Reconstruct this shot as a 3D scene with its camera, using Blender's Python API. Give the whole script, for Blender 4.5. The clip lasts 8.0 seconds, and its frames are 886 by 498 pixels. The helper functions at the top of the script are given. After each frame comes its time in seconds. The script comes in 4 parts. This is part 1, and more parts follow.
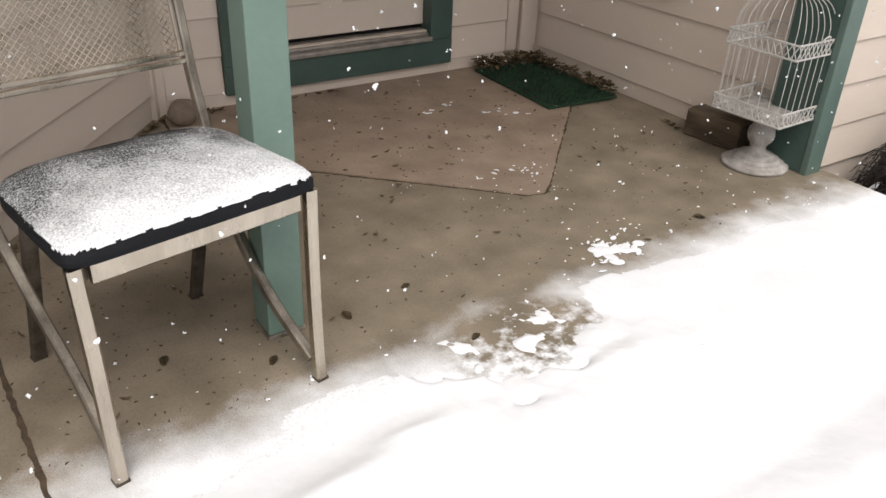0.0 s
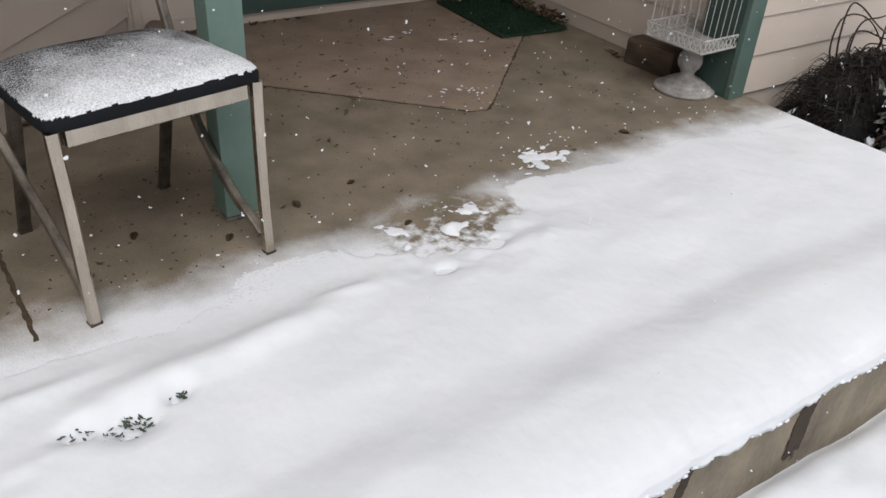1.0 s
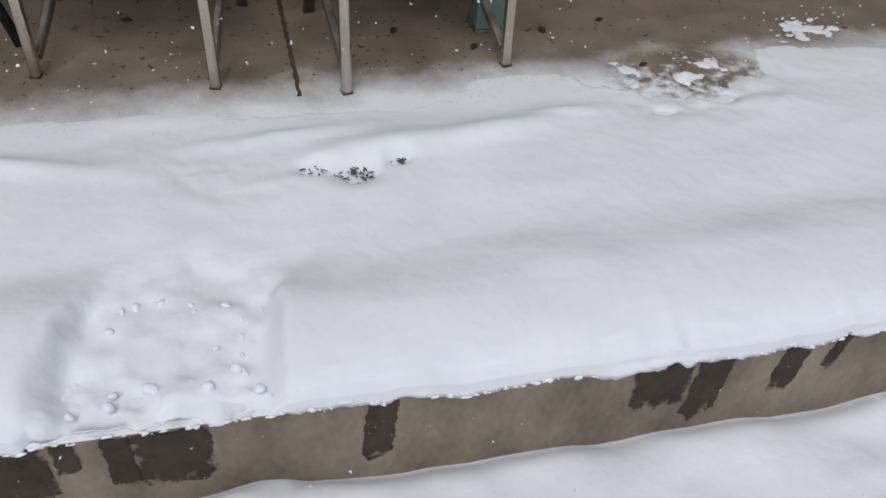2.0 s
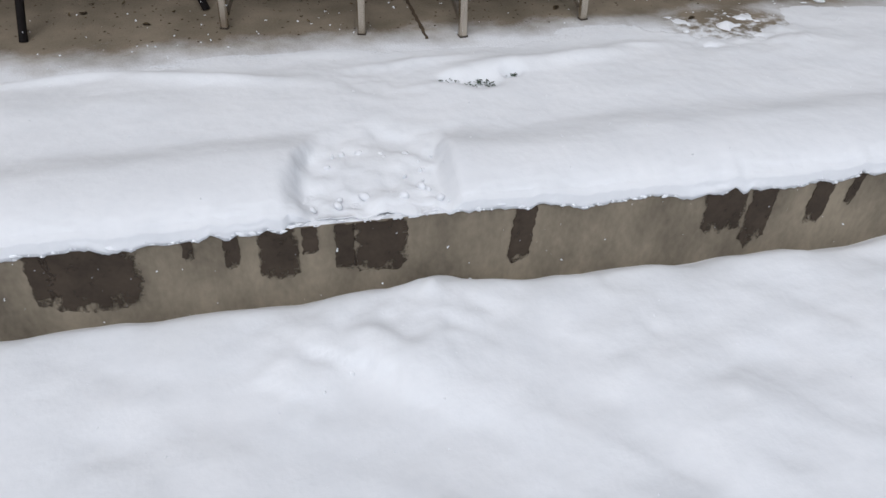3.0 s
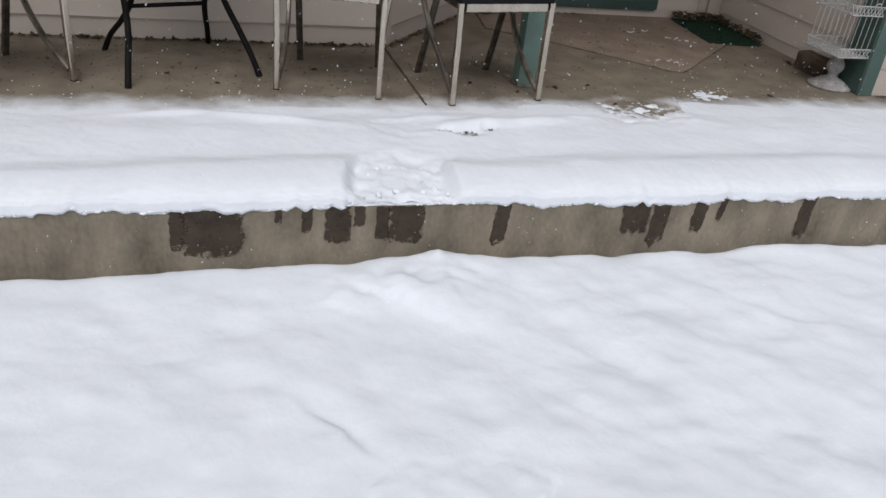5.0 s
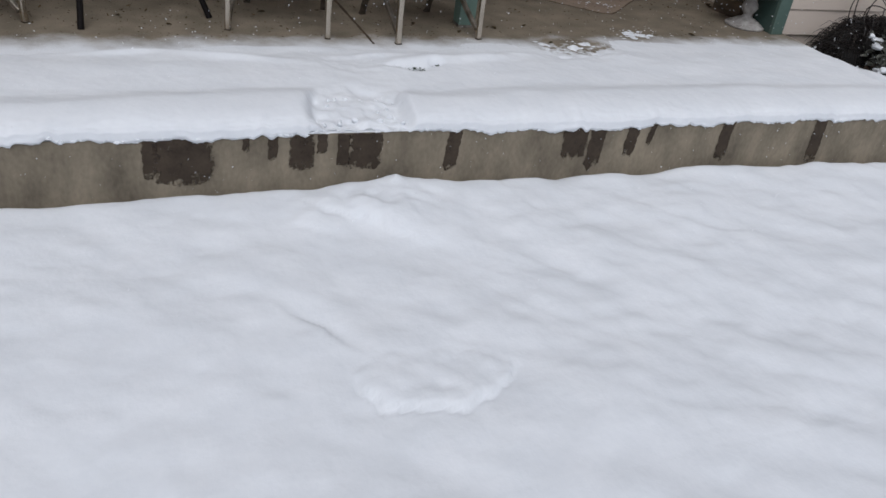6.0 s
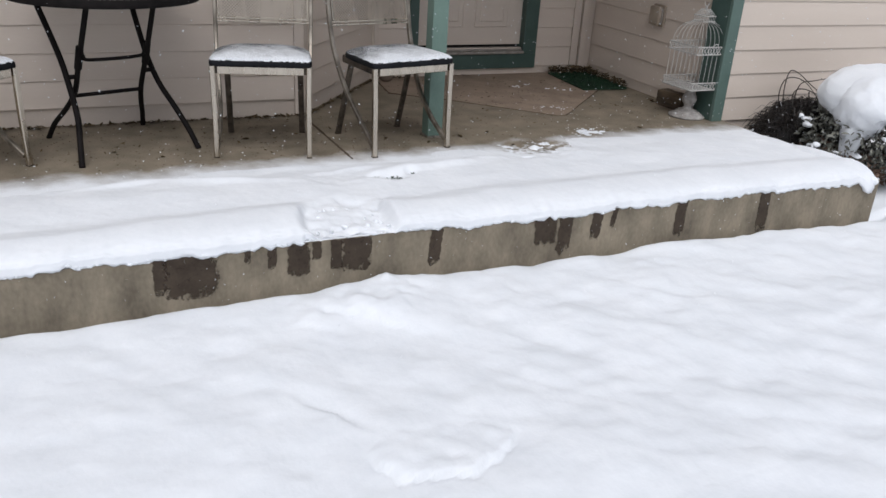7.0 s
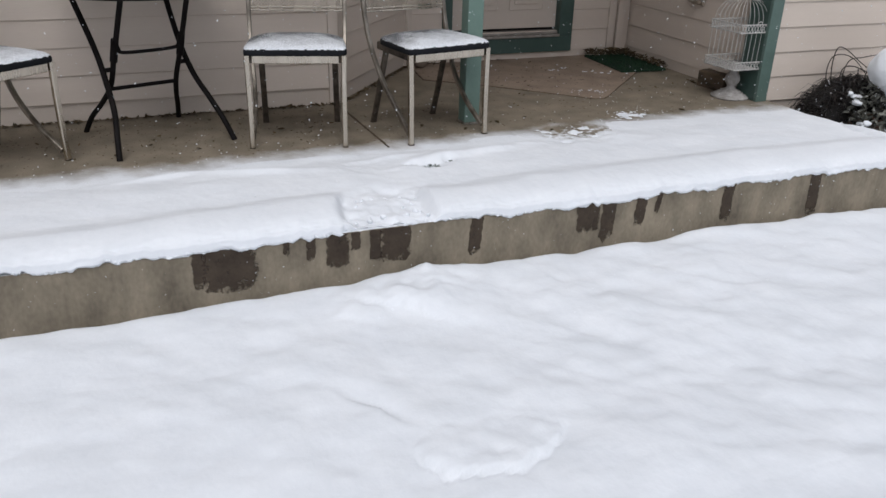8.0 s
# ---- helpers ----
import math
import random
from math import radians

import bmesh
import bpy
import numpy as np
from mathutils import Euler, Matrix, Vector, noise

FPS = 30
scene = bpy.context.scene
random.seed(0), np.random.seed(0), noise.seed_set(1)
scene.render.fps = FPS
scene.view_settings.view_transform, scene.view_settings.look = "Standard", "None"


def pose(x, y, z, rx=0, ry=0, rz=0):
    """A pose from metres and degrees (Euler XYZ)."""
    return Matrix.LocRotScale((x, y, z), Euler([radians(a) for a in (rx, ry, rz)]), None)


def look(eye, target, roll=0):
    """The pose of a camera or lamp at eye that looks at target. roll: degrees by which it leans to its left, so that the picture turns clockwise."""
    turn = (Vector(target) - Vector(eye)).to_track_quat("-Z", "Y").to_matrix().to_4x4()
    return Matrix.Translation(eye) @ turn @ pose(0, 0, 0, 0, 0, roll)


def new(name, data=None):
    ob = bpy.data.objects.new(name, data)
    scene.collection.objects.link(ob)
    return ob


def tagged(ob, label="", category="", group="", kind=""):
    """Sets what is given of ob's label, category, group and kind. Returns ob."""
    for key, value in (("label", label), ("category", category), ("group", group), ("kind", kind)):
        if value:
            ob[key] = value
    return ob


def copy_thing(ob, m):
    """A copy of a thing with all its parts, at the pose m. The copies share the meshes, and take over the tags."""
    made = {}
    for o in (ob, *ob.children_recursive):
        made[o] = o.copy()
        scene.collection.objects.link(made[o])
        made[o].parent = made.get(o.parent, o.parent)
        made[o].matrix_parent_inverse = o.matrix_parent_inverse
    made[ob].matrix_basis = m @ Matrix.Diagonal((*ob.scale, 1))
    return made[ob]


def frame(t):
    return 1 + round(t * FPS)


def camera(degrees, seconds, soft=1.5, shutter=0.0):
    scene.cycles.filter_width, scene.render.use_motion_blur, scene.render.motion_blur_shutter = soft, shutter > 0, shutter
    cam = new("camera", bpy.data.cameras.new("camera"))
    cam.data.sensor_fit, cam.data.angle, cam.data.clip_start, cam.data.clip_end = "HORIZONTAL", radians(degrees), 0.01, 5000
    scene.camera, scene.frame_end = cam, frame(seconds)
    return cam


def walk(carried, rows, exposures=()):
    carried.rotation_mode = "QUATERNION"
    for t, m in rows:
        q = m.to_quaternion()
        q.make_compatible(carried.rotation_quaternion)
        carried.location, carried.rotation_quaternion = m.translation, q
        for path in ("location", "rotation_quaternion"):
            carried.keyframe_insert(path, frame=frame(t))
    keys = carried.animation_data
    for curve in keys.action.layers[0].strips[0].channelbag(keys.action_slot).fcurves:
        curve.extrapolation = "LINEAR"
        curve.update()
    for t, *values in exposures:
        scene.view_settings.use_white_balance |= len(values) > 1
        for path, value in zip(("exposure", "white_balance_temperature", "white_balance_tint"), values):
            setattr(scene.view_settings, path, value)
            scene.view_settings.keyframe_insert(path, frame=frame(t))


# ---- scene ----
cam = camera(57.4, 8.0)
PATH = [
    (0, (-0.119, -0.239, 1.133), (0.874, 1.195, 0.155), 2.5),
    (0.5, (-0.224, -0.455, 1.172), (0.797, 0.951, 0.182), 3.0),
    (1, (-0.173, -0.591, 1.145), (0.81, 0.779, 0.069), 3.8),
    (1.5, (-0.116, -0.654, 1.075), (0.464, 0.729, -0.248), 3.9),
    (1.7, (-0.117, -0.695, 1.089), (0.348, 0.697, -0.269), 4.1),
    (2.8, (-0.502, -1.4, 1.118), (-0.184, 0.153, -0.103), 2.9),
    (3, (-0.569, -1.503, 1.089), (-0.228, 0.04, -0.138), 1.8),
    (3.5, (-0.764, -1.694, 1.187), (-0.307, -0.137, 0.018), 3.5),
    (4, (-0.833, -1.879, 1.229), (-0.432, -0.182, 0.25), 4.3),
    (5.5, (-1.084, -2.568, 1.228), (-0.471, -0.945, 0.232), 8.0),
    (6, (-1.165, -2.628, 1.212), (-0.484, -1.063, 0.17), 8.1),
    (6.5, (-1.277, -2.782, 1.228), (-0.535, -1.169, 0.308), 5.9),
    (7, (-1.315, -2.845, 1.262), (-0.548, -1.179, 0.464), 3.5),
    (7.5, (-1.31, -2.789, 1.25), (-0.586, -1.094, 0.475), 2.1),
    (8, (-1.318, -2.775, 1.241), (-0.63, -1.091, 0.411), 1.7),
]
EXPOSURES = [(0, 0.50, 6800, 12), (0.5, -0.05, 6600, 11), (1, -0.1, 6450, 11), (1.5, -0.47, 6250, 11), (3, -0.33, 6150, 11), (3.5, -0.5, 6080, 11), (4, -0.2, 6200, 11), (5.5, -0.35, 6150, 11), (6, -0.51, 6080, 11), (6.5, -0.30, 6200, 11), (7, -0.10, 6180, 11), (7.5, -0.08, 6170, 11), (8, -0.24, 6170, 11)]
walk(cam, [(t, look(eye, target, roll)) for t, eye, target, roll in PATH], EXPOSURES)

# ---- world and light: overcast winter sky ----
world = bpy.data.worlds.new("winter_sky")
scene.world = world
world.use_nodes = True
wn, wl = world.node_tree.nodes, world.node_tree.links
sky = wn.new("ShaderNodeTexSky")
sky.sky_type = "NISHITA"
sky.sun_disc = False
sky.sun_elevation, sky.sun_rotation = radians(59), radians(199)
sky.air_density, sky.dust_density, sky.ozone_density = 1.0, 4.0, 1.0
pale = wn.new("ShaderNodeHueSaturation")
pale.inputs["Saturation"].default_value = 0.26
wl.new(sky.outputs[0], pale.inputs["Color"])
wl.new(pale.outputs[0], wn["Background"].inputs["Color"])
wn["Background"].inputs["Strength"].default_value = 0.118
sun_data = bpy.data.lights.new("sun", "SUN")
sun_data.energy, sun_data.angle, sun_data.color = 1.32, radians(45), (1.0, 0.98, 0.95)
sun = new("sun", sun_data)
sun.matrix_world = look((-1.2, -3.12, 5.65), (0, 0, 0))


# ---- materials ----
def link(nt, a, b):
    nt.links.new(a, b)


def material(name, dark, light, scale=8.0, rough=0.7, metal=0.0, bump=0.15, fine=90.0, spread=0.5, per_piece=0.0, coat=0.0, stretch=(1, 1, 1)):
    """A surface with variation at two scales: broad mottling and fine grain with relief."""
    m = bpy.data.materials.new(name)
    m.use_nodes = True
    nt = m.node_tree
    n = nt.nodes
    p = n["Principled BSDF"]
    tc = n.new("ShaderNodeTexCoord")
    mp = n.new("ShaderNodeMapping")
    mp.inputs["Scale"].default_value = stretch
    link(nt, tc.outputs["Object"], mp.inputs[0])
    info = n.new("ShaderNodeObjectInfo")
    off = n.new("ShaderNodeVectorMath")
    off.operation = "ADD"
    mul = n.new("ShaderNodeMath")
    mul.operation = "MULTIPLY"
    mul.inputs[1].default_value = 37.0 if per_piece else 0.0
    link(nt, info.outputs["Random"], mul.inputs[0])
    link(nt, mp.outputs[0], off.inputs[0])
    link(nt, mul.outputs[0], off.inputs[1])
    broad = n.new("ShaderNodeTexNoise")
    broad.inputs["Scale"].default_value, broad.inputs["Detail"].default_value = scale, 6
    grain = n.new("ShaderNodeTexNoise")
    grain.inputs["Scale"].default_value, grain.inputs["Detail"].default_value = fine, 4
    link(nt, off.outputs[0], broad.inputs["Vector"])
    link(nt, off.outputs[0], grain.inputs["Vector"])
    ramp = n.new("ShaderNodeValToRGB")
    ramp.color_ramp.elements[0].position = 0.5 - spread / 2
    ramp.color_ramp.elements[1].position = 0.5 + spread / 2
    ramp.color_ramp.elements[0].color = (*dark, 1)
    ramp.color_ramp.elements[1].color = (*light, 1)
    mix = n.new("ShaderNodeMath")
    mix.operation = "MULTIPLY_ADD"
    mix.inputs[1].default_value = 0.3
    link(nt, grain.outputs[0], mix.inputs[0])
    sub = n.new("ShaderNodeMath")
    sub.operation = "MULTIPLY_ADD"
    sub.inputs[1].default_value = per_piece
    sub.inputs[2].default_value = -0.15 - per_piece / 2
    link(nt, info.outputs["Random"], sub.inputs[0])
    add = n.new("ShaderNodeMath")
    add.operation = "ADD"
    link(nt, broad.outputs[0], add.inputs[0])
    link(nt, sub.outputs[0], add.inputs[1])
    link(nt, add.outputs[0], mix.inputs[2])
    link(nt, mix.outputs[0], ramp.inputs[0])
    link(nt, ramp.outputs[0], p.inputs["Base Color"])
    rr = n.new("ShaderNodeMath")
    rr.operation = "MULTIPLY_ADD"
    rr.inputs[1].default_value, rr.inputs[2].default_value = 0.25, rough - 0.12
    link(nt, broad.outputs[0], rr.inputs[0])
    link(nt, rr.outputs[0], p.inputs["Roughness"])
    p.inputs["Metallic"].default_value = metal
    p.inputs["Coat Weight"].default_value = coat
    bp = n.new("ShaderNodeBump")
    bp.inputs["Strength"].default_value, bp.inputs["Distance"].default_value = bump, 0.004
    link(nt, grain.outputs[0], bp.inputs["Height"])
    link(nt, bp.outputs[0], p.inputs["Normal"])
    return m


def with_dust(m, axis, start, end, speck=260.0, amount=1.0, full=1.05):
    """Breaks a cover of snow up into powder that thins out along one of the thing's axes, from end to start."""
    nt = m.node_tree
    n = nt.nodes
    p = n["Principled BSDF"]
    tc = n.new("ShaderNodeTexCoord")
    sep = n.new("ShaderNodeSeparateXYZ")
    link(nt, tc.outputs["Object"], sep.inputs[0])
    rng = n.new("ShaderNodeMapRange")
    rng.inputs["From Min"].default_value, rng.inputs["From Max"].default_value = start, end
    rng.inputs["To Max"].default_value = amount
    wob = n.new("ShaderNodeTexNoise")
    wob.inputs["Scale"].default_value, wob.inputs["Detail"].default_value = 7, 5
    link(nt, tc.outputs["Object"], wob.inputs["Vector"])
    wm = n.new("ShaderNodeMath")
    wm.operation = "MULTIPLY_ADD"
    wm.inputs[1].default_value = abs(end - start) * 1.1
    link(nt, wob.outputs[0], wm.inputs[0])
    sh = n.new("ShaderNodeMath")
    sh.operation = "SUBTRACT"
    sh.inputs[1].default_value = abs(end - start) * 0.55
    link(nt, sep.outputs[axis], wm.inputs[2])
    link(nt, wm.outputs[0], sh.inputs[0])
    link(nt, sh.outputs[0], rng.inputs["Value"])
    sp = n.new("ShaderNodeTexNoise")
    sp.inputs["Scale"].default_value, sp.inputs["Detail"].default_value, sp.inputs["Roughness"].default_value = speck, 3, 0.7
    link(nt, tc.outputs["Object"], sp.inputs["Vector"])
    th = n.new("ShaderNodeMath")
    th.operation = "ADD"
    link(nt, rng.outputs[0], th.inputs[0])
    link(nt, sp.outputs[0], th.inputs[1])
    mask = n.new("ShaderNodeMapRange")
    mask.inputs["From Min"].default_value, mask.inputs["From Max"].default_value = 0.72, full
    link(nt, th.outputs[0], mask.inputs["Value"])
    link(nt, mask.outputs[0], p.inputs["Alpha"])
    return m


def edge_dust(m):
    """Blown powder that thins out behind the edge of the snow, with bare trodden patches."""
    nt = m.node_tree
    n = nt.nodes

    def math_node(op, a, b_, c_=None):
        q = n.new("ShaderNodeMath")
        q.operation = op
        for k, v in enumerate((a, b_) if c_ is None else (a, b_, c_)):
            if isinstance(v, (int, float)):
                q.inputs[k].default_value = v
            else:
                link(nt, v, q.inputs[k])
        return q.outputs[0]

    def noise_node(scale, detail, rough=0.6):
        q = n.new("ShaderNodeTexNoise")
        q.inputs["Scale"].default_value, q.inputs["Detail"].default_value, q.inputs["Roughness"].default_value = scale, detail, rough
        link(nt, tc.outputs["Object"], q.inputs["Vector"])
        return q.outputs[0]

    tc = n.new("ShaderNodeTexCoord")
    sep = n.new("ShaderNodeSeparateXYZ")
    link(nt, tc.outputs["Object"], sep.inputs[0])
    x, y = sep.outputs[0], sep.outputs[1]
    line = math_node("MULTIPLY_ADD", math_node("MINIMUM", math_node("MAXIMUM", x, -1.2), 2.0), 0.04, 1.09)
    depth = math_node("SUBTRACT", line, y)
    depth = math_node("ADD", depth, math_node("MULTIPLY_ADD", noise_node(6, 5), 0.26, -0.13))
    dx, dy = math_node("SUBTRACT", x, 0.98), math_node("SUBTRACT", y, 0.93)
    d2 = math_node("ADD", math_node("MULTIPLY", dx, dx), math_node("MULTIPLY", math_node("MULTIPLY", dy, dy), 2.2))
    tread = math_node("MULTIPLY", math_node("MAXIMUM", math_node("SUBTRACT", 1.0, math_node("MULTIPLY", d2, 12.0)), 0.0), math_node("MULTIPLY_ADD", noise_node(24, 4), 1.1, -0.36))
    depth = math_node("SUBTRACT", depth, tread)
    cover = math_node("ADD", math_node("MULTIPLY", depth, 5.2), math_node("MULTIPLY_ADD", noise_node(300, 3, 0.75), 0.75, -0.26))
    mask = n.new("ShaderNodeMapRange")
    mask.inputs["From Min"].default_value, mask.inputs["From Max"].default_value = 0.05, 1.0
    link(nt, cover, mask.inputs["Value"])
    p = n["Principled BSDF"]
    old = p.inputs["Base Color"].links[0].from_socket
    mixc = n.new("ShaderNodeMix")
    mixc.data_type = "RGBA"
    link(nt, mask.outputs[0], mixc.inputs["Factor"])
    link(nt, old, mixc.inputs["A"])
    mixc.inputs["B"].default_value = (0.77, 0.792, 0.825, 1)
    link(nt, mixc.outputs["Result"], p.inputs["Base Color"])


SNOW = material("snow", (0.74, 0.765, 0.80), (0.81, 0.83, 0.86), 6, 0.75, bump=0.22, fine=48)
SNOW.node_tree.nodes["Bump"].inputs["Distance"].default_value = 0.006
SNOW.node_tree.nodes["Principled BSDF"].inputs["Specular IOR Level"].default_value = 0.2
THIN = material("powder_snow", (0.74, 0.765, 0.80), (0.81, 0.83, 0.86), 6, 0.75, bump=0.22, fine=48)
THIN.node_tree.nodes["Bump"].inputs["Distance"].default_value = 0.006
THIN.node_tree.nodes["Principled BSDF"].inputs["Specular IOR Level"].default_value = 0.2


def thinning(m):
    """Powder lets the concrete through where it lies only a few millimetres deep behind the lip."""
    nt = m.node_tree
    n = nt.nodes
    tc, sep, nz, add, back, low, top = (n.new(k) for k in ("ShaderNodeTexCoord", "ShaderNodeSeparateXYZ", "ShaderNodeTexNoise", "ShaderNodeMath", "ShaderNodeMapRange", "ShaderNodeMapRange", "ShaderNodeMath"))
    link(nt, tc.outputs["Object"], sep.inputs[0])
    link(nt, tc.outputs["Object"], nz.inputs["Vector"])
    nz.inputs["Scale"].default_value, nz.inputs["Detail"].default_value, nz.inputs["Roughness"].default_value = 120, 5, 0.75
    add.operation = "MULTIPLY_ADD"
    add.inputs[1].default_value = 0.013
    link(nt, nz.outputs[0], add.inputs[0])
    link(nt, sep.outputs[2], add.inputs[2])
    low.inputs["From Min"].default_value, low.inputs["From Max"].default_value = -0.002, 0.007
    link(nt, add.outputs[0], low.inputs["Value"])
    back.inputs["From Min"].default_value, back.inputs["From Max"].default_value = 0.50, 0.42
    link(nt, sep.outputs[1], back.inputs["Value"])
    top.operation = "MAXIMUM"
    link(nt, low.outputs[0], top.inputs[0])
    link(nt, back.outputs[0], top.inputs[1])
    link(nt, top.outputs[0], n["Principled BSDF"].inputs["Alpha"])


thinning(THIN)
CONCRETE = material("concrete_floor", (0.120, 0.099, 0.068), (0.260, 0.216, 0.160), 6.5, 0.78, bump=0.5, fine=120, spread=0.55)
edge_dust(CONCRETE)
FACE = material("concrete_face", (0.105, 0.087, 0.062), (0.27, 0.229, 0.168), 7, 0.85, bump=0.5, fine=70, spread=0.42, stretch=(1, 1, 0.55))
STOOP = material("concrete_stoop", (0.19, 0.142, 0.105), (0.325, 0.25, 0.19), 6, 0.8, bump=0.5, fine=110, spread=0.5)
WET = material("wet_concrete", (0.034, 0.025, 0.018), (0.070, 0.053, 0.039), 14, 0.75, bump=0.3, fine=90)
WET.node_tree.nodes["Principled BSDF"].inputs["Specular IOR Level"].default_value = 0.2


def soaked(m):
    """Lets a stain thin out towards its own sides and foot along an uneven line."""
    nt = m.node_tree
    n = nt.nodes

    def calc(op, a, b_, c_=0.0):
        q = n.new("ShaderNodeMath")
        q.operation = op
        for k, v in enumerate((a, b_, c_)):
            if isinstance(v, (int, float)):
                q.inputs[k].default_value = v
            else:
                link(nt, v, q.inputs[k])
        return q.outputs[0]

    tc, sep, nz, rg, rg2 = (n.new(k) for k in ("ShaderNodeTexCoord", "ShaderNodeSeparateXYZ", "ShaderNodeTexNoise", "ShaderNodeMapRange", "ShaderNodeMapRange"))
    link(nt, tc.outputs["Generated"], sep.inputs[0])
    nz.inputs["Scale"].default_value, nz.inputs["Detail"].default_value, nz.inputs["Roughness"].default_value = 24, 6, 0.68
    link(nt, tc.outputs["Object"], nz.inputs["Vector"])
    side = calc("MINIMUM", sep.outputs[0], calc("SUBTRACT", 1.0, sep.outputs[0]))
    near = calc("MINIMUM", calc("MULTIPLY", side, 2.0), sep.outputs[2])
    val = calc("ADD", near, calc("MULTIPLY_ADD", nz.outputs[0], 1.30, -0.66))
    rg.inputs["From Min"].default_value, rg.inputs["From Max"].default_value = 0.02, 0.20
    link(nt, val, rg.inputs["Value"])
    rg2.inputs["From Min"].default_value, rg2.inputs["From Max"].default_value = 0.22, 0.46
    rg2.inputs["To Min"].default_value = 0.55
    link(nt, nz.outputs[0], rg2.inputs["Value"])
    link(nt, calc("MULTIPLY", rg.outputs[0], rg2.outputs[0]), n["Principled BSDF"].inputs["Alpha"])


soaked(WET)
DIRT = material("joint_dirt", (0.03, 0.022, 0.014), (0.09, 0.06, 0.035), 30, 0.9, bump=0.6, fine=140)
SIDING = material("painted_siding", (0.57, 0.49, 0.42), (0.65, 0.565, 0.49), 2.2, 0.55, bump=0.10, fine=60, spread=0.6, per_piece=0.12, stretch=(0.4, 1, 3))
WALL = material("painted_wall", (0.54, 0.465, 0.40), (0.62, 0.54, 0.465), 3, 0.6, bump=0.15, fine=70)
DOORPAINT = material("painted_door", (0.54, 0.47, 0.405), (0.61, 0.535, 0.465), 2, 0.45, bump=0.05, fine=50)
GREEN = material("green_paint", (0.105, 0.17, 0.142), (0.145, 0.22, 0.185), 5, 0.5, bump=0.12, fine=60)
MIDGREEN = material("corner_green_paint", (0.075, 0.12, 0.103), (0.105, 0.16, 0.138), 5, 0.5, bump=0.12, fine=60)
# door frame paint; on the corner's side board it stands in for shade
DARKGREEN = material("dark_green_paint_and_shade", (0.036, 0.068, 0.058), (0.055, 0.095, 0.082), 5, 0.5, bump=0.12, fine=60)
CEILING = material("ceiling_paint", (0.45, 0.40, 0.35), (0.52, 0.46, 0.41), 3, 0.7, bump=0.1)
SHINGLE = material("roof_snow", (0.78, 0.81, 0.85), (0.86, 0.88, 0.91), 4, 0.8, bump=0.2)
STEEL = material("brushed_champagne_metal", (0.44, 0.39, 0.32), (0.62, 0.56, 0.475), 18, 0.27, 1.0, 0.08, 200, stretch=(1, 1, 0.2))
# chair metal with the shade under the seat put into its colour; also foot caps
DARKMETAL = material("dark_shaded_metal", (0.030, 0.024, 0.019), (0.15, 0.125, 0.10), 22, 0.5, 0.6, 0.15, 150, spread=0.5)
# dark and bright mottling stands in for shaded and lit stretches of the posts
MOTTLED = material("light_and_shade_metal", (0.13, 0.11, 0.09), (0.50, 0.45, 0.38), 16, 0.36, 0.85, 0.12, 150, spread=0.6, stretch=(1, 1, 0.5))
STEEL_DULL = material("weathered_metal", (0.16, 0.14, 0.12), (0.42, 0.38, 0.33), 26, 0.5, 0.7, 0.15, 160, spread=0.4)
VINYL = material("black_vinyl", (0.004, 0.0048, 0.0065), (0.010, 0.011, 0.014), 12, 0.75, bump=0.2, fine=180)
SEATSNOW = with_dust(material("seat_powder", (0.73, 0.755, 0.79), (0.82, 0.84, 0.87), 6, 0.75, bump=0.32, fine=90), 1, 0.27, -0.20, 260, 0.70, 1.25)
VINYL.node_tree.nodes["Principled BSDF"].inputs["Specular IOR Level"].default_value = 0.2
BLACK = material("black_metal", (0.004, 0.0032, 0.0032), (0.012, 0.0098, 0.0095), 20, 0.7, 0.0, 0.1, 150)
BLACK.node_tree.nodes["Principled BSDF"].inputs["Specular IOR Level"].default_value = 0.12
CAGE = material("white_wire_paint", (0.36, 0.35, 0.33), (0.58, 0.57, 0.54), 30, 0.55, 0.0, 0.1, 160)
PEDESTAL = material("chalky_pedestal", (0.20, 0.185, 0.17), (0.44, 0.42, 0.40), 28, 0.8, 0.0, 0.3, 120)
TIMBER = material("weathered_timber", (0.035, 0.026, 0.018), (0.15, 0.105, 0.065), 14, 0.85, 0.0, 0.5, 90, stretch=(1, 0.2, 1))
TURF = material("green_turf", (0.004, 0.017, 0.008), (0.012, 0.050, 0.020), 20, 0.8, bump=0.6, fine=220)
LEAF = material("dry_leaf", (0.028, 0.022, 0.012), (0.15, 0.105, 0.052), 40, 0.8, bump=0.3, fine=120, per_piece=0.0)
SPRIG = material("green_fleck", (0.03, 0.045, 0.03), (0.075, 0.105, 0.08), 60, 0.7)
BUSHLEAF = material("bush_leaf", (0.035, 0.038, 0.034), (0.24, 0.24, 0.20), 22, 0.5, bump=0.2, fine=120, spread=0.35)
RUSTLEAF = material("rusty_leaf", (0.06, 0.035, 0.025), (0.20, 0.13, 0.09), 24, 0.6, bump=0.2, fine=120)
TWIG = material("dark_twig", (0.012, 0.009, 0.007), (0.05, 0.036, 0.026), 40, 0.6, bump=0.4, fine=150)
CROWN = material("rotting_crown", (0.002, 0.0016, 0.0014), (0.006, 0.0048, 0.004), 30, 0.9, bump=0.5, fine=120)
STRAW = material("wet_dead_grass", (0.004, 0.0032, 0.0028), (0.024, 0.018, 0.015), 50, 0.32, bump=0.3, fine=150)
STONE = material("brown_stone", (0.12, 0.09, 0.07), (0.25, 0.20, 0.16), 12, 0.8, bump=0.4)
